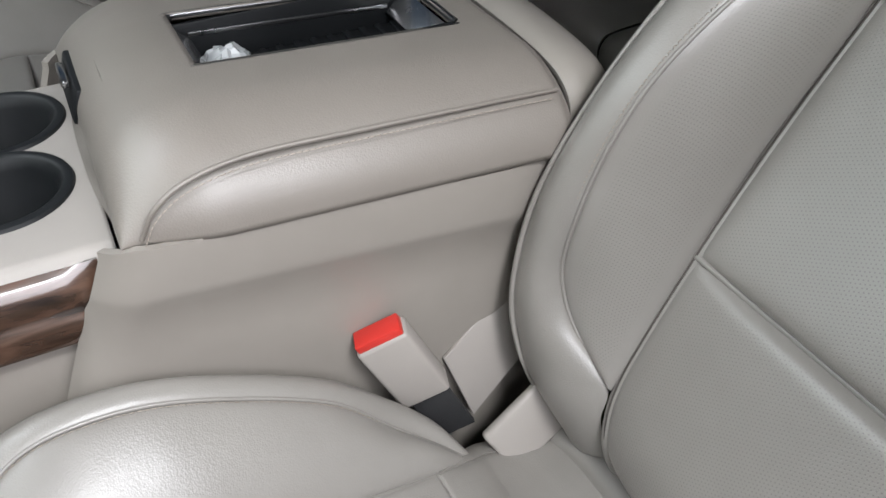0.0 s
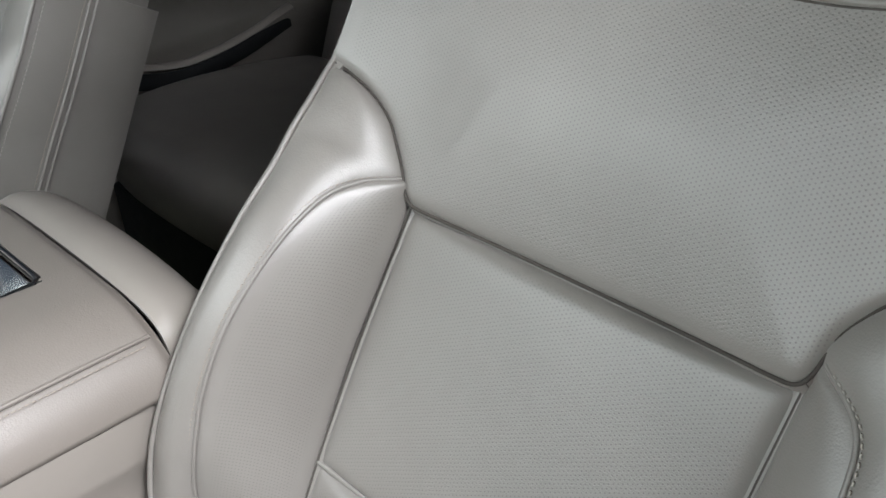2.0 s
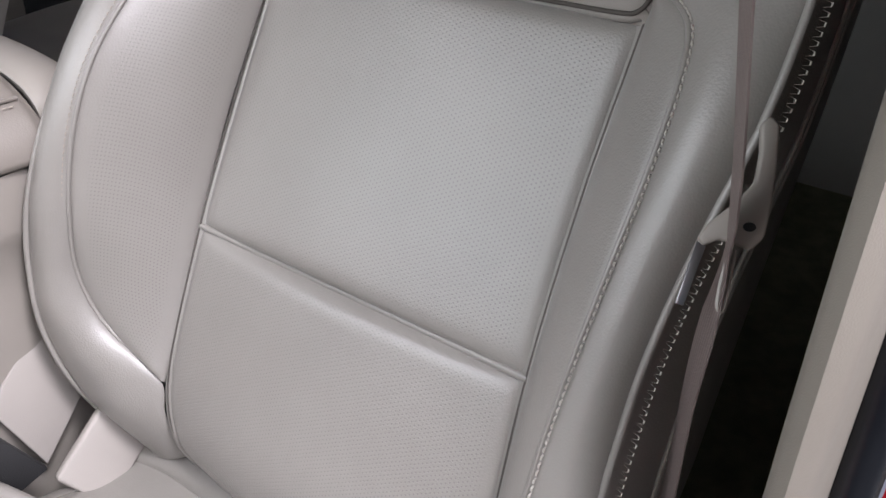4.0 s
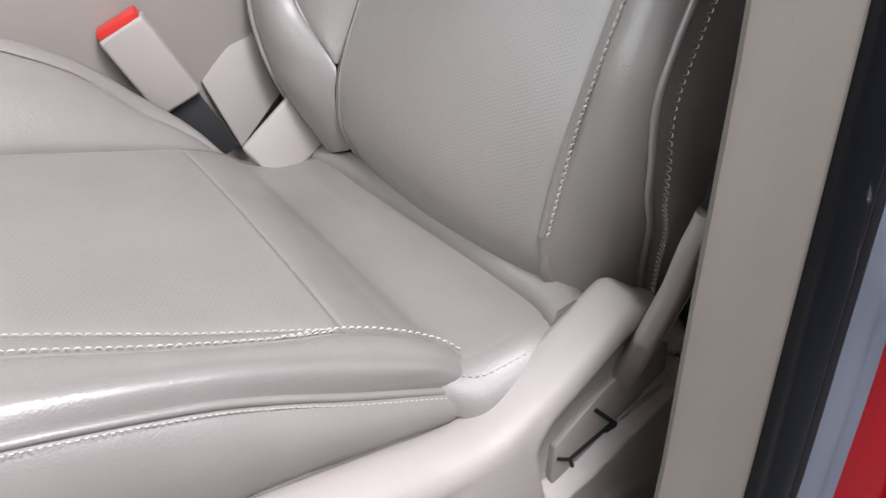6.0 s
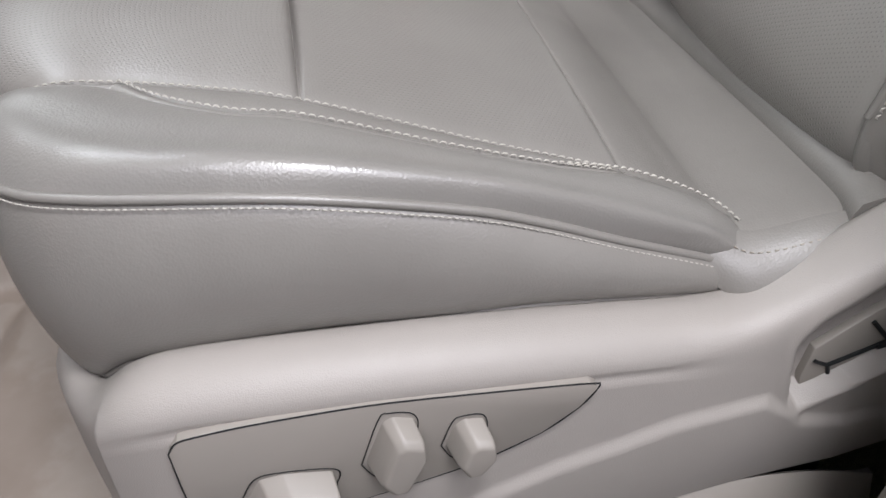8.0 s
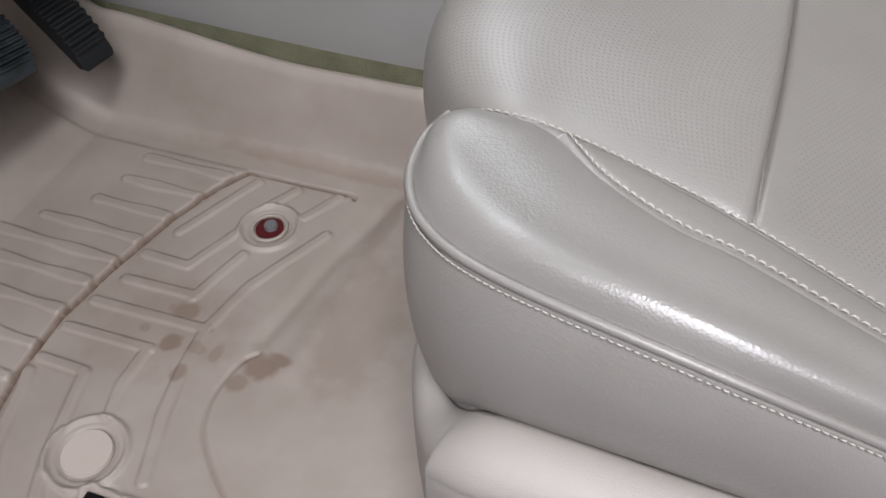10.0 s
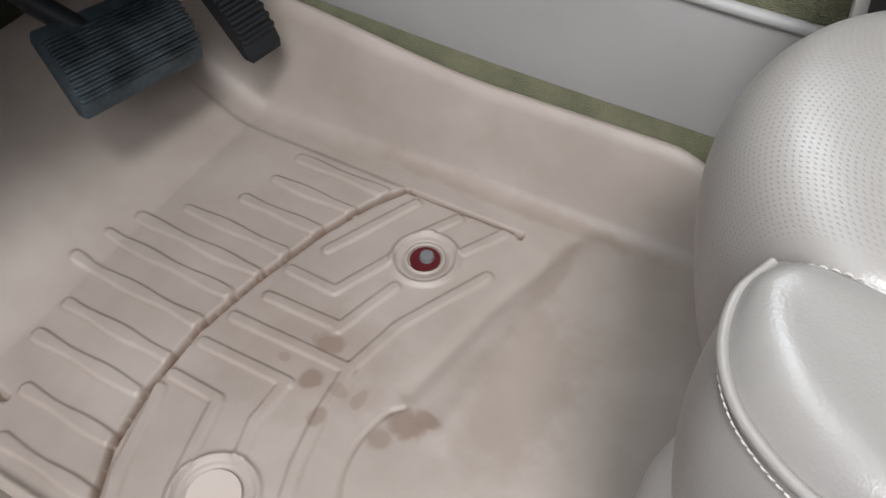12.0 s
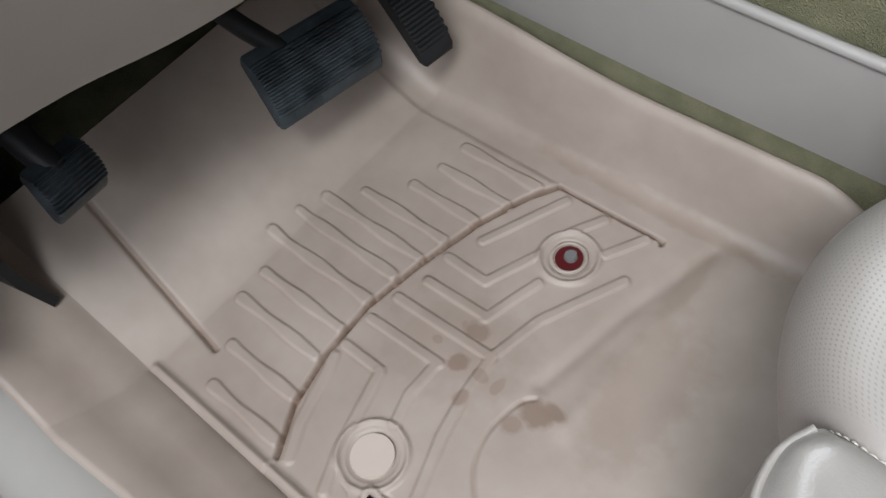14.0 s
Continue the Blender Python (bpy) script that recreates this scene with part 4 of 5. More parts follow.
        b = pl([(0.512, y0 - sign * 0.006, -0.07), (0.66, (y0 + y1) / 2, -0.07), (0.80, y1, -0.07)])
        sheet("upper_side", loft(a, b, 40, 14, 0.008, 0.002, (0, sign, 0)), LEATHER, seat, toward=(0, sign, 0))
        piping("wing_piping", a, 0.0028, LEATHER, seat)
    bm = bmesh.new()
    bevel_box(bm, (0.05, 0.40, 0.78), Matrix.Translation(Vector(BASE + 0.40 * UP - 0.06 * FORE)) @ pose(0, 0, 0, 0, 29, 0), 0.02)
    adopt(part("back_shell", bm, LEATHER_DARK, None), seat)
    box("seat_pan", (0.40, 0.36, 0.10), pose(-0.19, MID, 0.2), BLACK, seat, "black steel seat pan")
    for y in (-0.19, 0.13):
        if y < 0:
            box("rail_foot", (0.075, 0.035, 0.045), pose(-0.405, y - 0.012, 0.008), BLACK, seat, "black plastic rail end cover", 0.006, 3)
        box("seat_rail", (0.5, 0.04, 0.17), pose(-0.15, y, 0.065), BLACK, seat, "black steel seat rail")
    return seat


seat = build_seat()
far_seat = copy_thing(seat, pose(-0.225, MID + 0.885, 0.0))
far_seat.name = "passenger_seat"
tagged(far_seat, "grey-beige leather passenger seat beyond the centre console", "car seat")



def polygon_distance(x, z, poly):
    """Signed distance to a closed outline, negative inside."""
    p = np.array(poly, float)
    d = near(np.stack([x, z], -1), np.vstack([p, p[:1]]))
    inside = np.zeros(x.shape, bool)
    for (x0, z0), (x1, z1) in zip(p, np.roll(p, -1, axis=0)):
        if z0 != z1:
            inside ^= ((z0 > z) != (z1 > z)) & (x < (x1 - x0) * (z - z0) / (z1 - z0) + x0)
    return np.where(inside, -d, d)


POCKET = [(-0.018, 0.257), (-0.006, 0.274), (0.011, 0.286), (0.034, 0.303), (0.053, 0.317), (0.064, 0.32), (0.085, 0.309), (0.1, 0.297), (0.113, 0.27), (0.1, 0.255), (0.092, 0.25), (0.06, 0.231), (0.023, 0.211), (-0.004, 0.199), (-0.012, 0.204), (-0.016, 0.23)]


def build_side_trim(seat):
    """Plastic valance round the door side of the cushion, rising at its rear end into the recliner cover with its strap pocket."""
    n = 420
    top = spline([(-0.395, -0.05, 0.22), (-0.408, -0.10, 0.226), (-0.422, -0.155, 0.238), (-0.407, -0.203, 0.257), (-0.391, -0.23, 0.268), (-0.368, -0.244, 0.291), (-0.34, -0.249, 0.299), (-0.28, -0.252, 0.3),
                  (-0.2, -0.252, 0.295), (-0.12, -0.249, 0.284), (-0.075, -0.246, 0.276), (-0.045, -0.244, 0.275), (-0.013, -0.243, 0.288), (0.025, -0.243, 0.311), (0.05, -0.243, 0.3265), (0.058, -0.243, 0.3305), (0.064, -0.243, 0.3295), (0.082, -0.243, 0.316), (0.1, -0.243, 0.302), (0.116, -0.243, 0.25)], n)
    tan = np.gradient(top, axis=0)
    nrm = np.stack([tan[:, 1], -tan[:, 0], 0 * tan[:, 0]], 1)
    nrm /= np.linalg.norm(nrm, axis=1, keepdims=True) + 1e-9
    if nrm[n // 2][1] > 0:
        nrm = -nrm
    soft = [(-0.012, -0.03), (-0.006, -0.004), (0.0, 0.0), (0.008, 0.0), (0.017, -0.002), (0.025, -0.0065), (0.0305, -0.013), (0.0325, -0.019), (0.0322, -0.022), (0.0312, -0.0245), (0.0322, -0.027), (0.0335, -0.03)]
    firm = [(-0.012, -0.03), (-0.006, -0.004), (0.0, 0.0), (0.010, 0.0), (0.020, -0.0005), (0.0265, -0.0025), (0.0305, -0.006), (0.0325, -0.010), (0.0335, -0.015), (0.034, -0.019), (0.0342, -0.024), (0.0345, -0.03)]
    rows = []
    for p, q in zip(top, nrm):
        k = float(smooth01((p[0] + 0.11) / 0.07))
        narrow = 0.55 + 0.45 * float(smooth01((p[0] + 0.40) / 0.04)) if p[1] > -0.24 and p[0] < -0.3 else 1.0
        flush = 1 - float(smooth01((p[0] + 0.375) / 0.04))
        fill = (0,) * 8 + (0.0005 * flush, 0.0017 * flush, 0.0009 * flush, 0)
        sec = [p + q * narrow * ((1 - k) * (s[0] + e) + k * f[0]) + V(0, 0, (1 - k) * s[1] + k * f[1]) for s, f, e in zip(soft, firm, fill)]
        zb = float(np.interp(p[0], [-0.4, -0.12, 0.04, 0.11], [0.09, 0.121, 0.133, 0.15]))
        z1 = p[2] - 0.03
        for h in np.linspace(0, 1, 56)[1:]:
            sec.append(V(*(p + q * narrow * (0.0335 + 0.001 * k + 0.0015 * math.sin(h * math.pi) - 0.008 * h ** 3))[:2], z1 + (zb - z1) * h))
        rows.append(sec)
    g = np.array(rows)
    x, z = g[..., 0], g[..., 2]
    outer = (np.arange(g.shape[1]) > 7)[None, :] & (np.arange(n) > 90)[:, None]
    # a soft fold runs down from the pocket; below it the cover stands out
    fold = np.interp(x, [-0.22, -0.191, -0.156, -0.085, -0.028, 0.0, 0.03], [0.17, 0.185, 0.198, 0.213, 0.216, 0.19, 0.18])
    g[..., 1] -= 0.0045 * smooth01((fold - z) / 0.010 + 0.5) * smooth01((x + 0.24) / 0.06) * outer
    d = polygon_distance(x, z, POCKET)
    # its upper wall slopes in from the ridge, the other walls are steep
    rim = np.interp(x, [p[0] for p in POCKET[:9]], [p[1] for p in POCKET[:9]])
    g[..., 1] += 0.019 * smooth01(np.minimum((rim - z) / 0.036, -d / 0.003)) * (d < 0) * outer - 0.001 * np.exp(-((d - 0.003) / 0.003) ** 2) * outer
    sheet("side_valance", g, PLASTIC, seat, "grained beige plastic valance rising into the recliner cover", thick=0.004, toward=(0, -1, 0), sharp=80)


def build_arm(seat):
    """The strap pocket's liner with its slits, and the switch bezel."""
    floor = [(0.002, 0.212), (0.005, 0.235), (0.038, 0.259), (0.063, 0.273), (0.098, 0.283), (0.098, 0.247), (0.06, 0.224), (0.024, 0.204), (0.004, 0.196)]
    liner = prism("pocket_liner", floor, "y", -0.265, -0.252, PLASTIC_SMOOTH, None, "smooth beige pocket liner with black slits", 0.0012)
    adopt(liner, seat)
    for pts, r in (([(0.007, -0.2655, 0.225), (0.0115, -0.2655, 0.222), (0.017, -0.2655, 0.219)], 0.0012), ([(0.017, -0.2655, 0.219), (0.0195, -0.2655, 0.211), (0.021, -0.2655, 0.203)], 0.0014),
                   ([(0.017, -0.2655, 0.219), (0.035, -0.2655, 0.2255), (0.053, -0.2655, 0.232)], 0.0016), ([(0.037, -0.2655, 0.251), (0.045, -0.2655, 0.2415), (0.053, -0.2655, 0.232)], 0.0016),
                   ([(0.046, -0.2655, 0.229), (0.055, -0.2655, 0.229), (0.064, -0.2655, 0.2235)], 0.0026)):
        v, f = tube(pts, r, 20, 6)
        adopt(mesh_object("slit", v, f, BLACK), liner)
    flap = [(0.056, -0.267, 0.2335), (0.067, -0.27, 0.242), (0.082, -0.272, 0.248), (0.097, -0.272, 0.252)]
    adopt(sheet("slit_flap", loft(flap, [(x + 0.002, y + 0.003, z - 0.006) for x, y, z in flap], 24, 8, 0.001, 0.0, (0, -1, 0), abreast=True), PLASTIC_SMOOTH, None, "bent edge of the slit", thick=0.002, toward=(0, -1, 0)), liner)
    # bezel with three switches
    bez = [(-0.3545, 0.266), (-0.349, 0.2735), (-0.334, 0.2765), (-0.307, 0.279), (-0.253, 0.2785), (-0.195, 0.273), (-0.141, 0.2665), (-0.1365, 0.2625), (-0.146, 0.249), (-0.166, 0.233), (-0.2, 0.2175), (-0.233, 0.209), (-0.28, 0.1985), (-0.335, 0.18), (-0.348, 0.188), (-0.354, 0.225)]
    plate = adopt(prism("switch_bezel", bez, "y", -0.2878, -0.262, PLASTIC_SMOOTH, None, "smooth beige switch bezel", 0.0005), seat)
    # its front end bends in with the trim
    for v in plate.data.vertices:
        v.co.y += 0.035 * max(0.0, -0.31 - v.co.x)
    rim = [(x, -0.2874 + 0.035 * max(0.0, -0.31 - x), z) for x, z in bez]
    v, f = tube(rim + rim[:1], 0.0005, 220, 6)
    adopt(mesh_object("bezel_gap", v, f, BLACK), plate)
    # each switch: a raked block whose face is smaller than its foot, with a fine ridge along the face's edge
    switches = (([(-0.263, 0.2335), (-0.2565, 0.2215), (-0.2475, 0.222), (-0.2335, 0.2525), (-0.234, 0.2665), (-0.246, 0.2705), (-0.2515, 0.267)], (0.0065, -0.006)),
                ([(-0.2205, 0.2375), (-0.215, 0.2265), (-0.2075, 0.2275), (-0.197, 0.2425), (-0.198, 0.2565), (-0.2095, 0.2585), (-0.2145, 0.2545)], (0.006, -0.006)),
                ([(-0.3285, 0.2185), (-0.325, 0.2065), (-0.285, 0.2125), (-0.278, 0.2215), (-0.2775, 0.2335), (-0.3045, 0.2385), (-0.3185, 0.236)], (0.006, -0.007)))
    for outline, (dx, dz) in switches:
        cx, cz = sum(p[0] for p in outline) / len(outline), sum(p[1] for p in outline) / len(outline)
        bm = bmesh.new()
        rings = []
        for depth, k in ((-0.284, 0.94), (-0.3, 0.86), (-0.303, 0.74)):
            w = (-0.284 - depth) / 0.019
            rings.append([bm.verts.new((cx + (x - cx) * k + dx * w, depth, cz + (z - cz) * k + dz * w)) for x, z in outline])
        n = len(outline)
        for a, b in zip(rings, rings[1:]):
            for i in range(n):
                bm.faces.new((a[i], a[(i + 1) % n], b[(i + 1) % n], b[i]))
        bm.faces.new(rings[-1])
        bm.faces.new(rings[0][::-1])
        bmesh.ops.recalc_face_normals(bm, faces=bm.faces)
        bmesh.ops.bevel(bm, geom=list(bm.edges), offset=0.0026, segments=4, affect="EDGES", profile=0.5, clamp_overlap=True)
        knob = adopt(part("switch", bm, PLASTIC_SMOOTH, None, "beige seat switch"), plate)
        gap = [(cx + (x - cx) * 1.02, -0.2879, cz + (z - cz) * 1.02) for x, z in outline]
        v, f = tube(gap + gap[:1], 0.00035, 80, 6)
        adopt(mesh_object("switch_gap", v, f, BLACK), plate)
    return plate


build_side_trim(seat)
build_arm(seat)


# ---- centre console ----
def build_console():
    con = empty("center_console", (-0.12, 0.385, 0.0), "beige centre console with padded lid, tray and cup holders", "console")
    # body side: section swept along x
    xs = np.r_[np.linspace(-0.29, -0.25, 12), np.linspace(-0.24, 0.13, 28)]
    rows = []
    for x in xs:
        bend = 0.035 * (1 - math.sqrt(max(0.0, 1 - (max(0.0, -0.252 - x) / 0.042) ** 2))) + 0.02 * float(smooth01((x - 0.0) / 0.13))
        zt = 0.566 - 0.075 * (x + 0.25) - 0.3 * max(0.0, -0.268 - x)
        fold = 0.523 - 0.1 * (x + 0.267)
        lean = 0.42 * float(smooth01((-0.13 - x) / 0.15))
        rows.append([(x - lean * max(0.0, 0.56 - z), y + bend, z) for y, z in ((0.2135, zt + 0.002), (0.213, zt - 0.004), (0.2155, fold + 0.008), (0.2165, fold), (0.2235, fold - 0.011), (0.2255, fold - 0.05), (0.23, 0.3), (0.235, 0.0))])
    g = np.array(rows, float)
    sheet("near_side", g, PLASTIC_SMOOTH, con, thick=0.006, toward=(0, -1, 0), sharp=60)
    far = g.copy()
    far[..., 1] = 0.77 - far[..., 1]
    sheet("far_side", far, PLASTIC_SMOOTH, con, thick=0.006, toward=(0, 1, 0), sharp=60)
    box("rear_face", (0.01, 0.31, 0.58), pose(0.128, 0.385, 0.285), PLASTIC_SMOOTH, con)
    # lid: a padded surface on a rounded rectangle plan
    def lid_grid(x0, x1, y0, y1, z_edge, z_top, r, n=60, m=50, crown=0.006):
        u = np.linspace(-1, 1, n)
        v = np.linspace(-1, 1, m)
        u = np.sign(u) * (1 - (1 - np.abs(u)) ** 1.7)
        v = np.sign(v) * (1 - (1 - np.abs(v)) ** 1.7)
        gx = (x0 + x1) / 2 + u[:, None] * (x1 - x0) / 2 + 0 * v[None]
        gy = (y0 + y1) / 2 + v[None] * (y1 - y0) / 2 + 0 * u[:, None]
        dx = np.minimum(gx - x0, x1 - gx)
        dy = np.minimum(gy - y0, y1 - gy)
        f = lambda d, rr: np.sqrt(np.clip(1 - (1 - np.clip(d / rr, 0, 1)) ** 2, 0, 1))
        return gx, gy, f, dx, dy
    x0, x1, y0, y1 = -0.276, 0.0655, 0.211, 0.559
    n, m = 90, 90
    gx, gy, f, dx, dy = lid_grid(x0, x1, y0, y1, 0.56, 0.62, 0.05, n, m)
    ry = f(dy, 0.085)
    rx = f(np.where(gx < 0, gx - x0, 1.0), 0.075)
    gz = 0.558 + 0.06 * np.minimum(1, ry * rx) + 0.004 * (gx < 9) * (1 - ((gy - 0.385) / 0.175) ** 2) - 0.02 * (gx - x0) / 0.345 + 0.01 - 0.005 * np.exp(-((x1 - gx) / 0.005) ** 2)
    # pinch the front corners in plan
    k = 1 - 0.07 * (1 - smooth01((gx - x0) / 0.07))
    gy = 0.385 + (gy - 0.385) * k
    g = np.stack([gx, gy, gz], 2)
    hole = (np.abs(gx + 0.082) < 0.108) & (np.abs(gy - 0.388) < 0.05)
    # cut the tray opening by leaving its faces out
    sheet_with_hole("lid_pad", g, hole, LEATHER_LID, con, "padded leather-grained lid")
    front = [(x0 + 0.005, 0.26, 0.545), (x0 - 0.004, 0.32, 0.548), (x0 - 0.006, 0.385, 0.55), (x0 - 0.004, 0.45, 0.548), (x0 + 0.005, 0.51, 0.545)]
    up = [(x + 0.03, y, z + 0.065) for x, y, z in front]
    sheet("lid_front", loft(front, up, 50, 14, 0.006, 0.0, (-1, 0, 0)), LEATHER_LID, con, toward=(-1, 0, 0))
    line = [(-0.262, 0.222, 0.572), (-0.25, 0.217, 0.595), (-0.225, 0.22, 0.608), (-0.18, 0.226, 0.611), (-0.1, 0.229, 0.606), (0.0, 0.232, 0.599), (0.058, 0.234, 0.594)]
    piping("lid_seam", line, 0.0018, LEATHER_LID, con)
    stitches("lid_stitching", [(x, y - 0.004, z - 0.005) for x, y, z in line], con, up=(0, -0.7, 0.7), lift=0.001, r=0.0005, material=THREAD_TAN)
    # rear fixed part
    a = [(0.066, 0.222, 0.56), (0.068, 0.232, 0.59), (0.068, 0.27, 0.607), (0.068, 0.385, 0.612), (0.068, 0.5, 0.607), (0.068, 0.538, 0.59), (0.066, 0.548, 0.56)]
    b = [(0.12, 0.238, 0.5), (0.126, 0.248, 0.53), (0.13, 0.28, 0.55), (0.133, 0.385, 0.555), (0.13, 0.49, 0.55), (0.126, 0.522, 0.53), (0.12, 0.532, 0.5)]
    ca, cb = matched(a, b, 60)
    cc = np.stack([cb[:, 0] + 0.004, (ca[:, 1] + cb[:, 1]) / 2 + 0.012 * np.sign(ca[:, 1] - 0.385) * -0.2, ca[:, 2] + 0.006], 1)
    w = np.linspace(0, 1, 24)[None, :, None]
    cap = (1 - w) ** 2 * ca[:, None] + 2 * w * (1 - w) * cc[:, None] + w ** 2 * cb[:, None]
    cap[..., 2] -= 0.004 * np.exp(-(np.linspace(0, 1, 24)[None, :] / 0.07) ** 2)
    sheet("rear_cap", cap, PLASTIC_SMOOTH, con, toward=(0.5, 0, 1))
    # tray
    tray = box("tray_floor", (0.21, 0.095, 0.004), pose(-0.082, 0.388, 0.578), BLACK, con, "black ribbed tray floor", 0.001)
    for i in range(13):
        box("tray_rib", (0.006, 0.09, 0.003), pose(-0.178 + i * 0.0155, 0.388, 0.5815), BLACK, tray, bevel=0.001)
    v, fcs = tube(rounded_loop(-0.082, 0.388, 0.219, 0.104, 0.014, 0.6175), 0.0032, 120, 8)
    adopt(mesh_object("tray_frame", v, fcs, CHROME_DARK, None, "satin dark chrome tray frame"), con)
    for x, z, lean in ((-0.1815, 0.6095, 48), (0.0135, 0.599, -42)):
        box("tray_end", (0.026, 0.092, 0.003), pose(x, 0.388, z, 0, lean, 0), CHROME, con, "brushed chrome tray end", 0.001)
    for y in (0.337, 0.439):
        box("tray_wall", (0.21, 0.004, 0.04), pose(-0.082, y, 0.596), BLACK, con, bevel=0.001)
    box("tray_ledge", (0.18, 0.002, 0.004), pose(-0.084, 0.4365, 0.601, 0, 3.3, 0), CHROME_DARK, con, "dark chrome ledge", 0.0008)
    # latch on the lid's front
    box("latch", (0.012, 0.08, 0.03), pose(x0 + 0.006, 0.43, 0.585, 0, 18, 0), BLACK, con, "black latch with chrome strip", 0.003)
    box("latch_strip", (0.006, 0.04, 0.006), pose(x0 - 0.001, 0.43, 0.597, 0, 18, 0), CHROME, con, bevel=0.002)
    # cup holder deck with two holes, and wood trim along its side
    wells = ((-0.338, 0.468), (-0.345, 0.362))
    gx, gy = np.meshgrid(np.linspace(-0.62, -0.278, 120), np.linspace(0.257, 0.53, 100), indexing="ij")
    edge = np.minimum(gy - 0.257, 0.53 - gy)
    gz = 0.548 - 0.008 * (1 - smooth01(edge / 0.012)) ** 2
    hole = np.zeros(gx.shape, bool)
    for x, y in wells:
        hole |= np.hypot(gx - x, gy - y) < 0.0515
    sheet_with_hole("cup_deck", np.stack([gx, gy, gz], 2), hole, PLASTIC, con, "beige cup holder deck")
    for x, y in wells:
        prof = [(0.0555, 0.5475), (0.054, 0.5505), (0.049, 0.5515), (0.0455, 0.5495), (0.042, 0.54), (0.037, 0.475), (0.033, 0.468), (0.001, 0.467)]
        verts = [(x + r * math.cos(t), y + r * math.sin(t), z) for r, z in prof for t in np.linspace(0, 2 * math.pi, 48, endpoint=False)]
        faces = [(i * 48 + k, i * 48 + (k + 1) % 48, (i + 1) * 48 + (k + 1) % 48, (i + 1) * 48 + k) for i in range(len(prof) - 1) for k in range(48)]
        adopt(mesh_object("cup_well", verts, faces, BLACK, None, "deep dark cup well"), con)
    wood = [(x, 0.256, 0.5425) for x in np.linspace(-0.292, -0.62, 5)]
    wlow = [(x, 0.246, 0.484) for x in np.linspace(-0.292, -0.62, 5)]
    sheet("wood_trim", loft(wood, wlow, 30, 14, 0.008, 0.001, (0, -1, 0)), WOOD, con, "glossy burl wood trim", toward=(0, -1, 0))
    fr = [(-0.275, 0.232, 0.25), (-0.5, 0.236, 0.25), (-0.75, 0.236, 0.26), (-1.15, 0.236, 0.28)]
    fl = [(-0.275, 0.243, 0.075), (-0.5, 0.243, 0.087), (-0.75, 0.243, 0.094), (-1.15, 0.245, 0.121)]
    sheet("front_side", loft(fr, fl, 50, 14, 0.004, 0.0, (0, -1, 0), ends=False), PLASTIC_GREY, con, "grey console side by the footwell", toward=(0, -1, 0))
    piping("front_side_lip", fr, 0.006, PLASTIC_GREY, con)
    hi = [(x, 0.262, 0.475) for x in (-0.275, -0.6, -1.15)]
    lo = [(x, 0.262, 0.25) for x in (-0.275, -0.6, -1.15)]
    sheet("upper_recess", loft(hi, lo, 20, 6, 0.0, 0.0, (0, -1, 0), ends=False), PLASTIC_SMOOTH, con, "shaded recess under the deck", toward=(0, -1, 0))
    box("deck_support", (0.3, 0.24, 0.44), pose(-0.47, 0.39, 0.26), BLACK, con, bevel=0.002)
    return con


def rounded_loop(cx, cy, w, h, r, z):
    pts = []
    for sx, sy, a0 in ((1, 1, 0), (-1, 1, 90), (-1, -1, 180), (1, -1, 270)):
        for a in (0, 30, 60, 90):
            t = radians(a0 + a)
            pts.append((cx + sx * (w / 2 - r) + r * math.cos(t), cy + sy * (h / 2 - r) + r * math.sin(t), z - 0.058 * (cx + sx * (w / 2 - r) + 0.082)))
    return pts + [pts[0]]


def sheet_with_hole(name, g, hole, material, parent, label=""):
    n, m, _ = g.shape
    verts, faces = g.reshape(-1, 3), []
    for i in range(n - 1):
        for j in range(m - 1):
            if hole[i, j] and hole[i + 1, j + 1] and hole[i + 1, j] and hole[i, j + 1]:
                continue
            faces.append((i * m + j, (i + 1) * m + j, (i + 1) * m + j + 1, i * m + j + 1))
    ob = adopt(mesh_object(name, verts, faces, material, None, label, None, True, 60), parent)
    sol = ob.modifiers.new("solid", "SOLIDIFY")
    sol.thickness, sol.offset = 0.006, -1
    return ob


LEATHER_LID = leather("lid_leather", (0.2, 0.178, 0.156), (0.225, 0.201, 0.177), rough=0.42, wrinkle=0.1, coat=0.08)
CHROME_DARK = surface("dark_chrome", (0.2, 0.2, 0.205), (0.26, 0.26, 0.265), 0.3, grain=3000, bump=0.02, metal=1.0)
WOOD = surface("burl_wood", (0.018, 0.011, 0.008), (0.11, 0.062, 0.042), 0.2, grain=90, bump=0.03, patch=38, coat=1.0)
_map = WOOD.node_tree.nodes.new("ShaderNodeMapping")
_map.inputs["Scale"].default_value = (0.35, 1.0, 1.6)
for _n in [n for n in WOOD.node_tree.nodes if n.bl_idname == "ShaderNodeTexNoise"]:
    _src = _n.inputs["Vector"].links[0].from_socket
    if not _map.inputs["Vector"].is_linked:
        WOOD.node_tree.links.new(_src, _map.inputs["Vector"])
    WOOD.node_tree.links.new(_map.outputs["Vector"], _n.inputs["Vector"])
    _n.inputs["Distortion"].default_value = 0.8
build_console()

# ---- rear row and far doors, seen past the backrest ----
def build_rear_seat():
    rear = empty("rear_seat", (0.75, 0.9, 0.0), "shaded leather rear bench seat", "car seat")
    a = [(0.47, 0.67, 0.2), (0.435, 0.67, 0.28), (0.42, 0.67, 0.35), (0.435, 0.67, 0.385), (0.48, 0.67, 0.395), (0.62, 0.67, 0.4), (0.8, 0.67, 0.385), (0.95, 0.67, 0.36)]
    b = [(x, 1.13, z) for x, _, z in a]
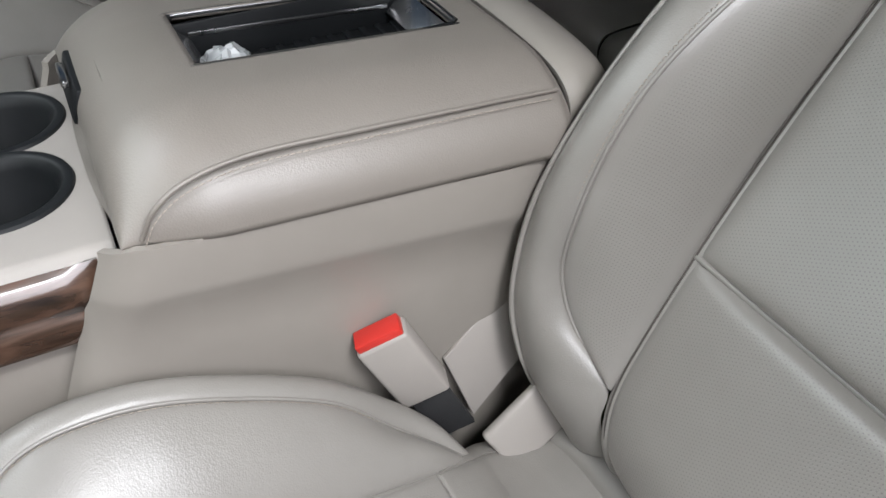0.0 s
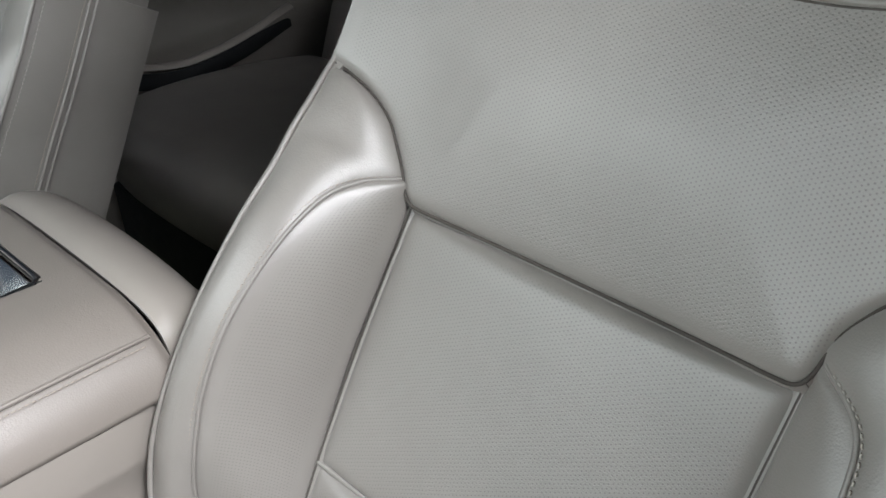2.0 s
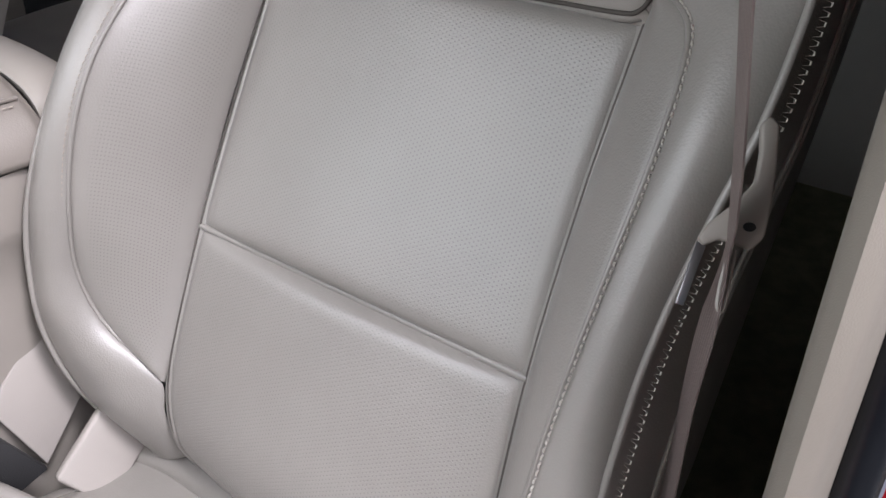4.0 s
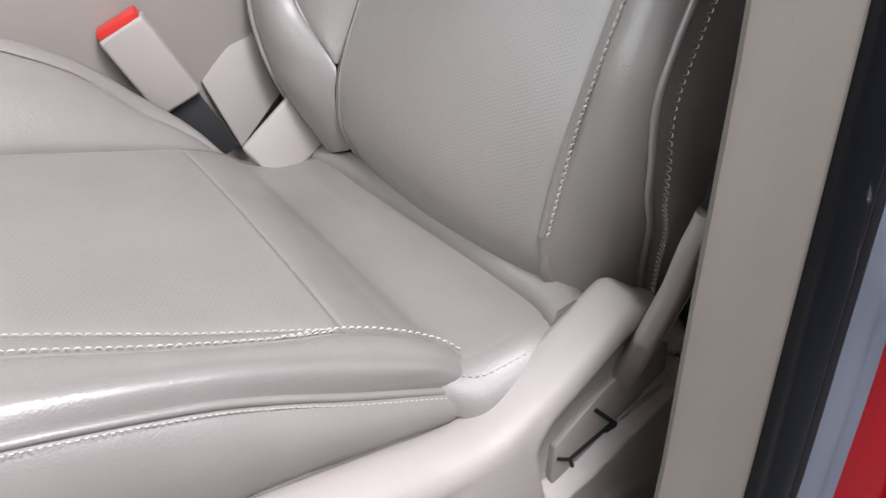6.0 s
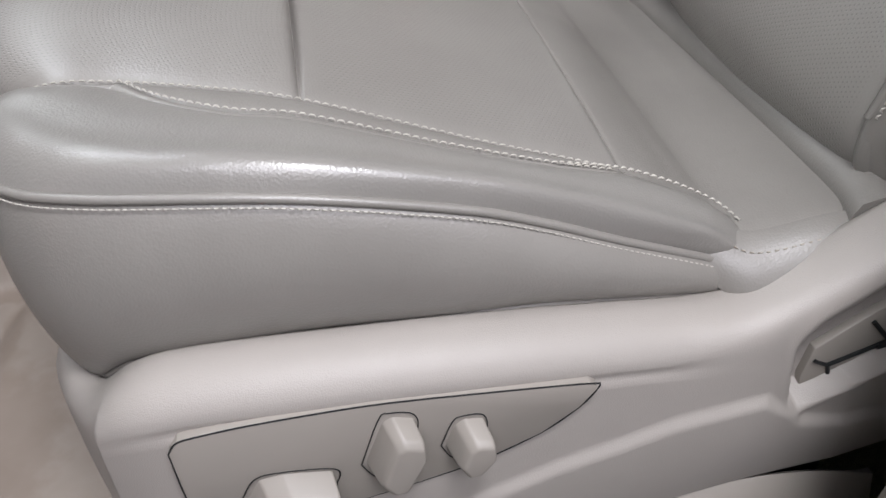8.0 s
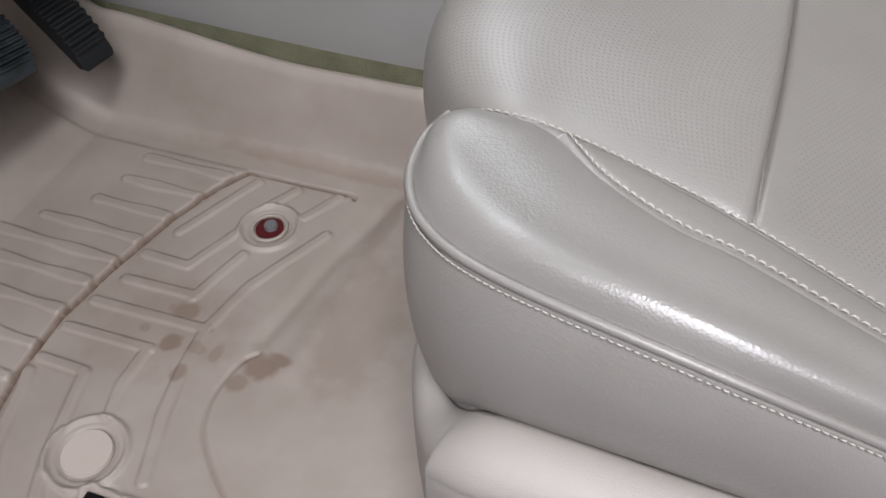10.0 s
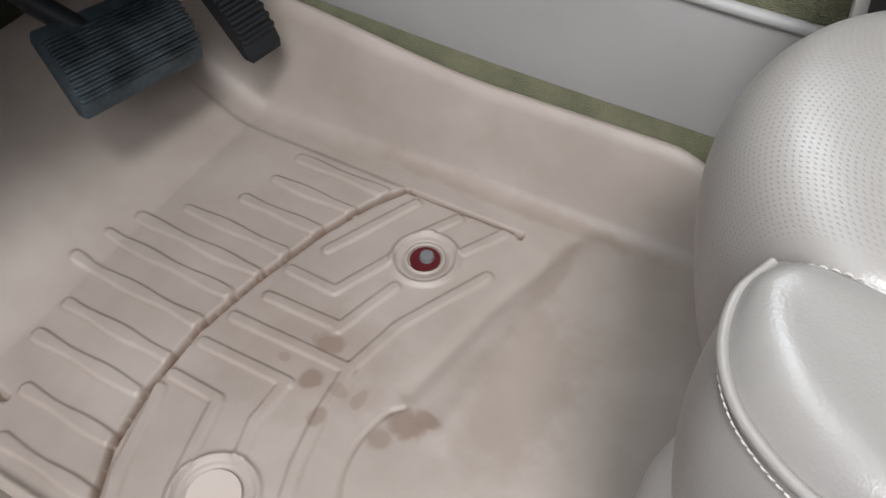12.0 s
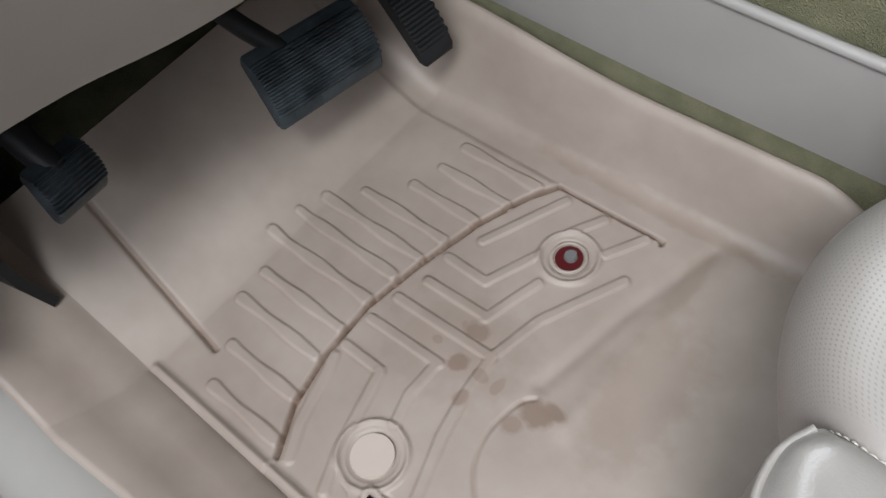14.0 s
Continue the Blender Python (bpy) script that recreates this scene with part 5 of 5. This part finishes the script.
    sheet("cushion", loft(a, b, 60, 40, 0.012, 0.012, (-0.3, 0, 1), edge=10), LEATHER, rear, toward=(-0.3, 0, 1))
    a2 = [(x, y - 0.47, z) for x, y, z in a]
    b2 = [(x, 0.665, z) for x, _, z in a]
    sheet("cushion", loft(a2, b2, 60, 40, 0.012, 0.012, (-0.3, 0, 1), edge=10), LEATHER, rear, toward=(-0.3, 0, 1))
    for y0, y1 in ((0.19, 0.665), (0.67, 1.08)):
        p = [(0.93, y0, 0.36), (1.02, y0, 0.6), (1.12, y0, 0.95)]
        q = [(x, y1, z) for x, _, z in p]
        sheet("backrest", loft(p, q, 40, 30, 0.02, 0.01, (-1, 0, 0.2)), LEATHER, rear, toward=(-1, 0, 0.2))
    box("bench_base", (0.45, 1.0, 0.2), pose(0.7, 0.7, 0.1), BLACK, rear)
    return rear


build_rear_seat()


def build_far_doors():
    for name, x0, x1 in (("door_rear", 0.42, 1.5), ("door_front", -1.3, 0.40)):
        d = empty(name, ((x0 + x1) / 2, 1.27, 0.0), "beige door panel of the far side with a dark pull recess", "door")
        rows = [[(x, y - 0.05, z) for y, z in ((1.34, 0.02), (1.33, 0.2), (1.33, 0.30), (1.31, 0.36), (1.30, 0.40), (1.305, 0.43), (1.33, 0.46), (1.34, 0.6), (1.32, 0.75), (1.36, 0.79))] for x in np.linspace(x0, x1, 12)]
        sheet("panel", np.array(rows), LEATHER_DARK, d, thick=0.03, toward=(0, -1, 0), sharp=60)
        slot = [(x0 + 0.15, 1.255, 0.385), (x0 + 0.24, 1.255, 0.362), (x0 + 0.32, 1.255, 0.356), (x0 + 0.44, 1.255, 0.372), (x0 + 0.58, 1.255, 0.41)]
        low = [(x, y - 0.004, z - 0.035) for x, y, z in slot]
        sheet("pull_recess", loft(slot, low, 40, 8, 0.004, 0.0, (0, -1, 0)), BLACK, d, "black pull recess", toward=(0, -1, 0))
        lip = [(x, y - 0.02, z + 0.012) for x, y, z in slot]
        sheet("armrest_lip", loft(lip, [(x, y, z + 0.02) for x, y, z in slot], 40, 8, 0.006, 0.0, (0, -1, 1)), PLASTIC_SMOOTH, d, toward=(0, -1, 1))


build_far_doors()


def build_near_rear_door():
    d = empty("door_left_rear", (0.85, -0.43, 0.0), "beige rear door panel behind the driver's seat", "door")
    rows = [[(x, y, z) for y, z in ((-0.42, -0.02), (-0.405, 0.2), (-0.40, 0.36), (-0.375, 0.40), (-0.38, 0.44), (-0.41, 0.48), (-0.415, 0.75), (-0.44, 0.79))] for x in np.linspace(0.16, 1.55, 14)]
    sheet("panel", np.array(rows), LEATHER_DARK, d, thick=0.02, toward=(0, 1, 0), sharp=60)
    # opaque slab in the window opening, out of view, blocks light into the rear
    box("unseen_window_block", (1.4, 0.006, 0.60), pose(0.86, -0.432, 1.03), BADGE, d, "unseen opaque black slab in the window, added to darken the rear", 0.001)


build_near_rear_door()
# two more unseen opaque slabs that keep daylight off the rear row
slab("unseen_block_1", (1.15, 0.006, 0.56), (0.98, 1.30, 1.05), BADGE, "unseen opaque black slab in the far rear window, added to darken the rear")
slab("unseen_block_2", (0.006, 1.7, 0.42), (1.56, 0.45, 1.1), BADGE, "unseen opaque black slab in the back window, added to darken the rear")

# ---- footwell: tunnel carpet, dash, pedals ----
tunnel = sheet("tunnel_carpet", np.array([[(x, y, z) for y, z in ((0.19, -0.02), (0.222, 0.03), (0.236, 0.1), (0.25, 0.16), (0.256, 0.3))] for x in np.linspace(-1.5, -0.25, 20)]), CARPET, None, thick=0.01, toward=(0, -1, 0.3))
tagged(tunnel, "olive carpet on the tunnel side", "", "", "structure")
toe = sheet("toe_board", np.array([[(x, y, z) for x, z in ((-1.05, -0.02), (-1.2, 0.03), (-1.3, 0.12), (-1.5, 0.38), (-1.58, 0.6))] for y in np.linspace(-0.5, 0.26, 10)]), CARPET, None, thick=0.01, toward=(1, 0, 1))
tagged(toe, "olive carpet on the toe board", "", "", "structure")

def build_dash():
    dash = empty("dashboard", (-1.0, 0.2, 0.3), "beige lower dashboard over the footwell", "dashboard")
    a = [(-0.865, -0.40, 0.47), (-0.865, -0.24, 0.449), (-0.865, -0.1, 0.418), (-0.865, 0.25, 0.38)]
    b = [(-1.56, -0.40, 0.45), (-1.56, -0.24, 0.44), (-1.56, -0.1, 0.43), (-1.56, 0.25, 0.42)]
    c = [(-0.75, -0.42, 0.75), (-0.76, -0.2, 0.75), (-0.76, 0.0, 0.75), (-0.76, 0.25, 0.75)]
    sheet("knee_panel", loft(a, c, 40, 16, 0.008, 0.0, (1, 0, 0.2), ends=False), PLASTIC_SMOOTH, dash, toward=(1, 0, 0.2), thick=0.02)
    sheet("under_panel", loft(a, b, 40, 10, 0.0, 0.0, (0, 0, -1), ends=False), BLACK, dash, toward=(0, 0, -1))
    box("dash_top", (0.88, 1.64, 0.12), pose(-1.19, 0.42, 0.82), PLASTIC_SMOOTH, dash, bevel=0.03)
    # out of view; added to stop light leaking in through the dashboard's side
    box("unseen_end_panel", (0.74, 0.02, 0.44), pose(-1.245, -0.405, 0.655), PLASTIC_SMOOTH, dash, "unseen beige panel closing the dashboard's end against light", 0.006)
    box("glove_panel", (0.06, 0.8, 0.4), pose(-0.86, 0.95, 0.6), PLASTIC_SMOOTH, dash, bevel=0.02)
    return dash


build_dash()


def frame_of(at, ex, ey, ez):
    return Matrix(((ex[0], ey[0], ez[0], at[0]), (ex[1], ey[1], ez[1], at[1]), (ex[2], ey[2], ez[2], at[2]), (0, 0, 0, 1)))


def pad_mesh(name, wide, long, material, m, parent, label=""):
    """A pedal pad, bowed across its height, with moulded ribs along it."""
    n = 46
    prof = []
    for i in range(n):
        u = -wide / 2 + wide * i / (n - 1)
        rib = 0.0034 * (1 if (i // 2) % 2 else 0) if 4 < i < n - 5 else 0.0
        prof.append((u, 0.010 * (1 - (2 * u / wide) ** 2) + rib))
    outline = prof + [(wide / 2 + 0.003, -0.003), (wide / 2 - 0.002, -0.008), (-wide / 2 + 0.002, -0.008), (-wide / 2 - 0.003, -0.003)]
    ys = [-long / 2, -long / 2 + 0.003, long / 2 - 0.003, long / 2]
    shrink = [0.94, 1, 1, 0.94]
    verts = [(u * k, y, w * k) for y, k in zip(ys, shrink) for u, w in outline]
    q = len(outline)
    faces = [(r * q + i, r * q + (i + 1) % q, (r + 1) * q + (i + 1) % q, (r + 1) * q + i) for r in range(3) for i in range(q)]
    faces += [tuple(range(q))[::-1], tuple(range(3 * q, 4 * q))]
    ob = mesh_object(name, [m @ Vector(v) for v in verts], faces, material, None, label, None, True, 35)
    return adopt(ob, parent)


def build_brake():
    p = empty("brake_pedal", (-1.0, 0.02, 0.19), "black ribbed rubber brake pedal on a steel arm", "pedal")
    m = frame_of((-0.999, 0.020, 0.191), (0.594, -0.165, -0.788), (0.014, 0.981, -0.195), (0.805, 0.105, 0.584))
    pad_mesh("pad", 0.077, 0.145, RUBBER, m, p, "worn black rubber pad with fine ribs")
    piping("arm", [(-1.015, 0.0, 0.21), (-1.07, -0.03, 0.28), (-1.16, -0.06, 0.45)], 0.011, BLACK, p)
    return p


build_brake()


def build_accelerator():
    p = empty("accelerator_pedal", (-1.0, 0.14, 0.14), "slim black accelerator pedal", "pedal")
    m = frame_of((-0.99, 0.15, 0.165), (0.68, -0.1, -0.73), (0.09, 0.995, -0.06), (0.73, -0.02, 0.68))
    pad_mesh("pad", 0.12, 0.046, BLACK, m, p)
    piping("arm", [(-1.02, 0.15, 0.2), (-1.07, 0.15, 0.3), (-1.12, 0.15, 0.42)], 0.009, BLACK, p)
    return p


build_accelerator()


def build_parking_brake():
    p = empty("parking_brake_pedal", (-1.02, -0.24, 0.25), "small black parking brake pedal with grey-blue face", "pedal")
    m = frame_of((-1.015, -0.244, 0.268), (0.409, -0.093, -0.908), (-0.25, 0.945, -0.209), (0.878, 0.313, 0.363))
    pad_mesh("pad", 0.05, 0.06, RUBBER, m, p)
    piping("arm", [(-1.02, -0.245, 0.275), (-1.06, -0.25, 0.32), (-1.14, -0.255, 0.45)], 0.014, BLACK, p)
    return p


build_parking_brake()

# ---- door opening: sill, pillar, seals, body ----
def build_opening():
    s = sheet("sill", np.array([[(x, y, z) for y, z in ((-0.36, 0.01), (-0.395, 0.03), (-0.42, 0.045), (-0.47, 0.042), (-0.50, 0.02), (-0.51, -0.05))] for x in np.linspace(-1.3, 0.6, 24)]), SILL, None, thick=0.01, toward=(0, -0.3, 1))
    tagged(s, "pale plastic door sill cover", "", "", "structure")
    zs = np.linspace(-0.05, 1.3, 40)
    xin = np.interp(zs, [-0.05, 0.05, 0.16, 0.3, 0.4, 0.5, 0.62, 0.9, 1.3], [-0.09, -0.05, -0.016, 0.002, 0.01, 0.019, 0.027, 0.055, 0.11])
    col = lambda dx, y: [(x + dx, y, z) for x, z in zip(xin[::4], zs[::4])]
    p = sheet("pillar", np.array([[(x + dx, y, z) for dx, y in ((0.2, -0.345), (0.03, -0.347), (0.012, -0.349), (0.003, -0.353), (0.0, -0.358), (0.005, -0.363), (0.02, -0.365), (0.062, -0.367))] for x, z in zip(xin, zs)]), PILLAR, None, thick=0.01, toward=(-1, -1, 0))
    tagged(p, "beige door pillar trim", "", "", "structure")
    seal = empty("door_seal", (0.12, -0.38, 0), "black rubber door seal with a grey flange", "seal")
    piping("bulb", col(0.0735, -0.371), 0.0135, SEAL, seal, "black rubber bulb")
    piping("lip", col(0.090, -0.377), 0.004, BLACK, seal)
    sheet("flange", np.array([[(x + dx, y, z) for dx, y in ((0.090, -0.374), (0.095, -0.381), (0.103, -0.3855), (0.111, -0.3835), (0.114, -0.3835), (0.122, -0.3855), (0.130, -0.377))] for x, z in zip(xin, zs)]), GREY_METAL, seal, "painted grey-blue flange", toward=(0, -1, 0))
    b = sheet("body_side", np.array([[(x + dx, y, z) for dx, y in ((0.11, -0.34), (0.1315, -0.378), (0.140, -0.390), (0.150, -0.393), (0.157, -0.388), (0.166, -0.389), (0.173, -0.398), (0.185, -0.414), (0.21, -0.426), (0.215, -0.432), (0.25, -0.437), (0.9, -0.44))] for x, z in zip(xin, np.linspace(-0.4, 1.3, 40))]), PAINT, None, thick=0.004, toward=(0, -1, 0))
    tagged(b, "glossy red painted car body beside the opening", "", "", "structure")
    r = sheet("rocker", np.array([[(x, y, z) for y, z in ((-0.50, 0.03), (-0.53, 0.02), (-0.56, -0.03), (-0.57, -0.15), (-0.55, -0.3))] for x in np.linspace(-1.4, 0.24, 20)]), PAINT, None, thick=0.02, toward=(0, -1, 0.3))
    tagged(r, "glossy red painted rocker under the door", "", "", "structure")


build_opening()


def build_striker():
    st = empty("door_striker", (0.125, -0.405, 0.39), "bright steel door striker loop on the red body", "striker")
    v, f = tube([(0.098, -0.396, 0.425), (0.1, -0.412, 0.424), (0.112, -0.414, 0.405), (0.126, -0.414, 0.384), (0.128, -0.4, 0.378), (0.118, -0.398, 0.374)], 0.0028, 50, 8)
    adopt(mesh_object("loop", v, f, CHROME, None, "chrome wire loop"), st)
    bm = bmesh.new()
    bevel_box(bm, (0.034, 0.004, 0.05), pose(0.152, -0.402, 0.395, 0, 25, -35), 0.0015)
    adopt(part("plate", bm, PAINT, None, "red mounting plate"), st)
    bm = bmesh.new()
    bmesh.ops.create_uvsphere(bm, u_segments=20, v_segments=10, radius=0.02, matrix=Matrix.Translation((0.19, -0.418, 0.318)) @ Matrix.Diagonal((1, 0.45, 1, 1)))
    adopt(part("bolt_head", bm, CHROME, None, "domed steel bolt head"), st)


build_striker()
kick = sheet("kick_panel", np.array([[(x, y + 0.04 * smooth01((x + 1.25) / 0.25), z) for y, z in ((-0.345, 0.08), (-0.355, 0.13), (-0.36, 0.22), (-0.365, 0.35), (-0.37, 0.5))] for x in np.linspace(-1.55, -1.1, 12)]), BLACK, None, thick=0.012, toward=(0, 1, 0))
tagged(kick, "black kick panel beside the parking pedal", "", "", "structure")
# out-of-view slab, added to block side light from the front of the footwell
slab("unseen_hinge_pillar", (0.6, 0.1, 1.0), (-1.285, -0.475, 0.76), PAINT, "unseen red slab ahead of the door opening, added to shade the footwell")

# ---- seat belt ----
def build_buckle():
    k = empty("seat_belt_buckle", (-0.09, 0.205, 0.39), "beige seat belt buckle with a red release button", "belt buckle")
    o = V(-0.110, 0.2125, 0.426)
    ax = V(0.42, -0.08, -0.9)
    ax /= np.linalg.norm(ax)
    w = V(0.036, -0.011, 0.0165)
    w = w - ax * (w @ ax)
    w /= np.linalg.norm(w)
    t = np.cross(ax, w)
    m = Matrix(((w[0], t[0], ax[0], 0), (w[1], t[1], ax[1], 0), (w[2], t[2], ax[2], 0), (0, 0, 0, 1)))
    def at(d):
        q = m.copy()
        q.translation = Vector(o + ax * d)
        return q
    box("housing", (0.046, 0.024, 0.086), at(0.044), PLASTIC, k, "grained beige housing", 0.004, 3)
    box("button", (0.041, 0.019, 0.01), at(-0.001), RED, k, "red release button", 0.002)
    box("webbing", (0.036, 0.006, 0.08), at(0.115), WEB, k, "black webbing strap", 0.001)
    guard = quad_plate("guard_plate", [(-0.046, 0.226, 0.355), (0.018, 0.2335, 0.408), (0.045, 0.22, 0.34), (-0.024, 0.208, 0.285)], 0.005, PLASTIC, "grained beige guard plate beside the buckle")
    adopt(guard, k)
    return k


def quad_plate(name, corners, thick, material, label=""):
    """A four-cornered plate with rounded edges."""
    p = [V(*q) for q in corners]
    n = np.cross(p[1] - p[0], p[3] - p[0])
    n *= thick / 2 / np.linalg.norm(n)
    bm = bmesh.new()
    lo, hi = [bm.verts.new(q - n) for q in p], [bm.verts.new(q + n) for q in p]
    bm.faces.new(lo)
    bm.faces.new(hi[::-1])
    for i in range(4):
        bm.faces.new((lo[i], hi[i], hi[(i + 1) % 4], lo[(i + 1) % 4]))
    bmesh.ops.recalc_face_normals(bm, faces=bm.faces)
    bmesh.ops.bevel(bm, geom=list(bm.edges), offset=thick * 0.35, segments=3, affect="EDGES", profile=0.5)
    return part(name, bm, material, None, label)


build_buckle()
flap = quad_plate("hinge_cover", [(-0.035, 0.172, 0.300), (0.034, 0.176, 0.348), (0.052, 0.160, 0.29), (-0.01, 0.15, 0.26)], 0.012, PLASTIC, "pale beige hinge cover")
adopt(flap, seat)


def build_belt():
    b = empty("seat_belt", (0.08, -0.285, 0.3), "taupe seat belt with a beige plastic sleeve at the seat anchor", "seat belt")
    # sleeve: flattened tube
    line = spline([(0.063, -0.258, 0.255), (0.0615, -0.276, 0.295), (0.075, -0.289, 0.345), (0.088, -0.291, 0.375), (0.0925, -0.292, 0.388)], 30)
    tan = np.gradient(line, axis=0)
    tan /= np.linalg.norm(tan, axis=1, keepdims=True)
    wide = np.cross(tan, V(0.5, -0.75, 0.3))
    wide /= np.linalg.norm(wide, axis=1, keepdims=True)
    deep = np.cross(wide, tan)
    half = np.interp(np.linspace(0, 1, 30), [0, 0.22, 0.36, 0.4, 0.85, 1], [0.006, 0.0075, 0.009, 0.0155, 0.018, 0.0155])
    rows = [[line[i] + wide[i] * half[i] * math.copysign(abs(math.cos(a)) ** 0.6, math.cos(a)) + deep[i] * 0.008 * math.copysign(abs(math.sin(a)) ** 0.6, math.sin(a)) for a in np.linspace(0, 2 * math.pi, 33)] for i in range(30)]
    verts = [p for r in rows for p in r[:-1]]
    faces = [(i * 32 + k, i * 32 + (k + 1) % 32, (i + 1) * 32 + (k + 1) % 32, (i + 1) * 32 + k) for i in range(29) for k in range(32)]
    faces += [tuple(range(32))[::-1], tuple(range(29 * 32, 30 * 32))]
    sleeve = adopt(mesh_object("sleeve", verts, faces, PLASTIC_SMOOTH, None, "beige plastic sleeve"), b)
    v, f = tube([line[i] + deep[i] * 0.0082 + wide[i] * 0.002 for i in range(6, 29, 3)], 0.0008, 40, 6)
    adopt(mesh_object("sleeve_seam", v, f, THREAD_TAN), sleeve)
    # tongue ring and strap
    v, f = tube([(0.094, -0.292, 0.39), (0.10, -0.297, 0.405), (0.108, -0.296, 0.414), (0.11, -0.288, 0.405)], 0.003, 30, 8)
    adopt(mesh_object("metal_loop", v, f, CHROME), b)
    box("slot", (0.02, 0.006, 0.03), pose(0.1, -0.291, 0.402, 0, 20, 0), BLACK, b, "black slot", 0.002)
    mid = spline([(0.1, -0.291, 0.405), (0.109, -0.29, 0.47), (0.113, -0.29, 0.55), (0.122, -0.292, 0.61), (0.117, -0.2915, 0.66), (0.098, -0.287, 0.75), (0.078, -0.281, 0.85), (0.07, -0.285, 1.0), (0.1, -0.31, 1.2)], 120)
    rows = []
    for i, p in enumerate(mid):
        t = mid[min(i + 1, 119)] - mid[max(i - 1, 0)]
        t /= np.linalg.norm(t)
        w = V(0.88, 0.43, 0.0)
        q = w - t * (w @ t)
        q /= np.linalg.norm(q)
        h = float(np.interp(p[2], [0.40, 0.46, 0.58, 0.62, 0.645, 0.69, 0.78, 1.2], [0.010, 0.02, 0.02, 0.006, 0.014, 0.02, 0.0235, 0.0235]))
        rows.append([p + q * h * k for k in (-1, -0.6, -0.2, 0.2, 0.6, 1)])
    sheet("strap", np.array(rows), BELT, b, "woven taupe webbing", thick=0.0009)
    # latch tongue hanging on the strap
    ex, ez = V(0.471, -0.882, 0.0), V(0.545, 0.291, 0.786)
    m = frame_of((0.134, -0.293, 0.627), ex, np.cross(ez, ex), ez)
    outline = [(0.0108, 0.0557), (0.0149, 0.0514), (0.0148, 0.033), (0.0132, 0.0129), (0.0106, -0.0029), (0.0045, -0.0091), (-0.0026, -0.006), (-0.0096, -0.0047), (-0.0169, -0.0084),
               (-0.0194, -0.0041), (-0.0142, 0.0035), (-0.0021, 0.0145), (0.005, 0.0236), (0.0066, 0.0381), (0.0062, 0.0516)]
    tongue = prism("latch_tongue", outline, "y", -0.003, 0.003, PLASTIC_SMOOTH, None, "beige plastic latch tongue with a small hole", 0.0018, 3)
    blade = prism("blade", [(-0.0195, -0.006), (-0.0276, -0.0361), (-0.0235, -0.037), (-0.0150, -0.008)], "y", -0.0012, 0.0012, CHROME_DARK, None, "dark steel blade", 0.0005)
    hole = prism("rivet_hole", [(0.0035 + 0.003 * math.cos(k), 0.002 + 0.0022 * math.sin(k)) for k in np.linspace(0, 6.0, 14)], "y", -0.0034, 0.0034, BLACK, None, "", 0.0)
    v, f = tube([(-0.004, 0.0, -0.008), (-0.0075, 0.0, -0.026), (-0.0082, 0.0, -0.036), (-0.0058, 0.0, -0.038), (-0.0045, 0.0, -0.03), (-0.002, 0.0, -0.009)], 0.0012, 40, 6)
    loop = mesh_object("cord_loop", v, f, PLASTIC_SMOOTH)
    for ob in (tongue, blade, hole, loop):
        ob.data.transform(m)
    adopt(tongue, b)
    for ob in (blade, hole, loop):
        adopt(ob, tongue)
    return b


build_belt()


def build_sill_clip():
    clip = empty("plastic_clip", (-0.74, -0.43, 0.045), "bluish clear plastic piece lying on the door sill", "plastic piece")
    m = pose(-0.735, -0.429, 0.0515, 3, 0, -4)
    box("plate", (0.12, 0.036, 0.004), m, CLEAR, clip, "bluish clear plate", 0.0015)
    box("raised_pane", (0.075, 0.03, 0.003), m @ pose(0.012, 0.002, 0.003), CLEAR, clip, "clear raised pane", 0.001)
    v, f = tube(rounded_loop(0.0, 0.0, 0.119, 0.035, 0.006, 0.0), 0.0014, 120, 6)
    rim = mesh_object("rim", [m @ Vector((p[0], p[1], 0.002)) + Vector((0, 0, 0.0014 * ((i % 6) < 3))) for i, p in enumerate(v)], f, CLEAR)
    adopt(rim, clip)


CLEAR = surface("bluish_clear_plastic", (0.3, 0.36, 0.44), (0.38, 0.44, 0.52), 0.15, grain=2000, bump=0.03)
build_sill_clip()


def build_wrapper():
    rng = np.random.default_rng(5)
    n = 12
    g = np.zeros((n, n, 3))
    for i in range(n):
        for j in range(n):
            u, v = i / (n - 1) - 0.5, j / (n - 1) - 0.5
            h = 0.018 * max(0.0, 1 - (2.1 * max(abs(u), abs(v))) ** 2)
            g[i, j] = (-0.15 + u * 0.042 + rng.normal(0, 0.0016), 0.41 + v * 0.042 + rng.normal(0, 0.0016), 0.5845 + h * (0.75 + 0.45 * rng.random()))
    ob = sheet("plastic_wrapper", g, FOIL, None, thick=0.0006, toward=(0, 0, 1), sharp=12)
    tagged(ob, "small crumpled clear wrapper lying in the console tray", "wrapper")


FOIL = surface("crumpled_wrapper", (0.45, 0.47, 0.47), (0.6, 0.62, 0.62), 0.12, grain=800, bump=0.1)
build_wrapper()


def build_base_cover():
    a = [(-0.36, -0.262, 0.105), (-0.2, -0.268, 0.118), (-0.06, -0.274, 0.126), (0.02, -0.278, 0.125), (0.07, -0.284, 0.117)]
    lo = [(x, y - 0.036, -0.01) for x, y, _ in a]
    ob = sheet("sill_trim", loft(a, lo, 60, 20, 0.010, 0.003, (0, -1, 0.3), abreast=True), PLASTIC_SMOOTH, None, thick=0.006, toward=(0, -1, 0.6))
    tagged(ob, "smooth beige plastic trim over the seat rail by the sill", "", "", "structure")


build_base_cover()
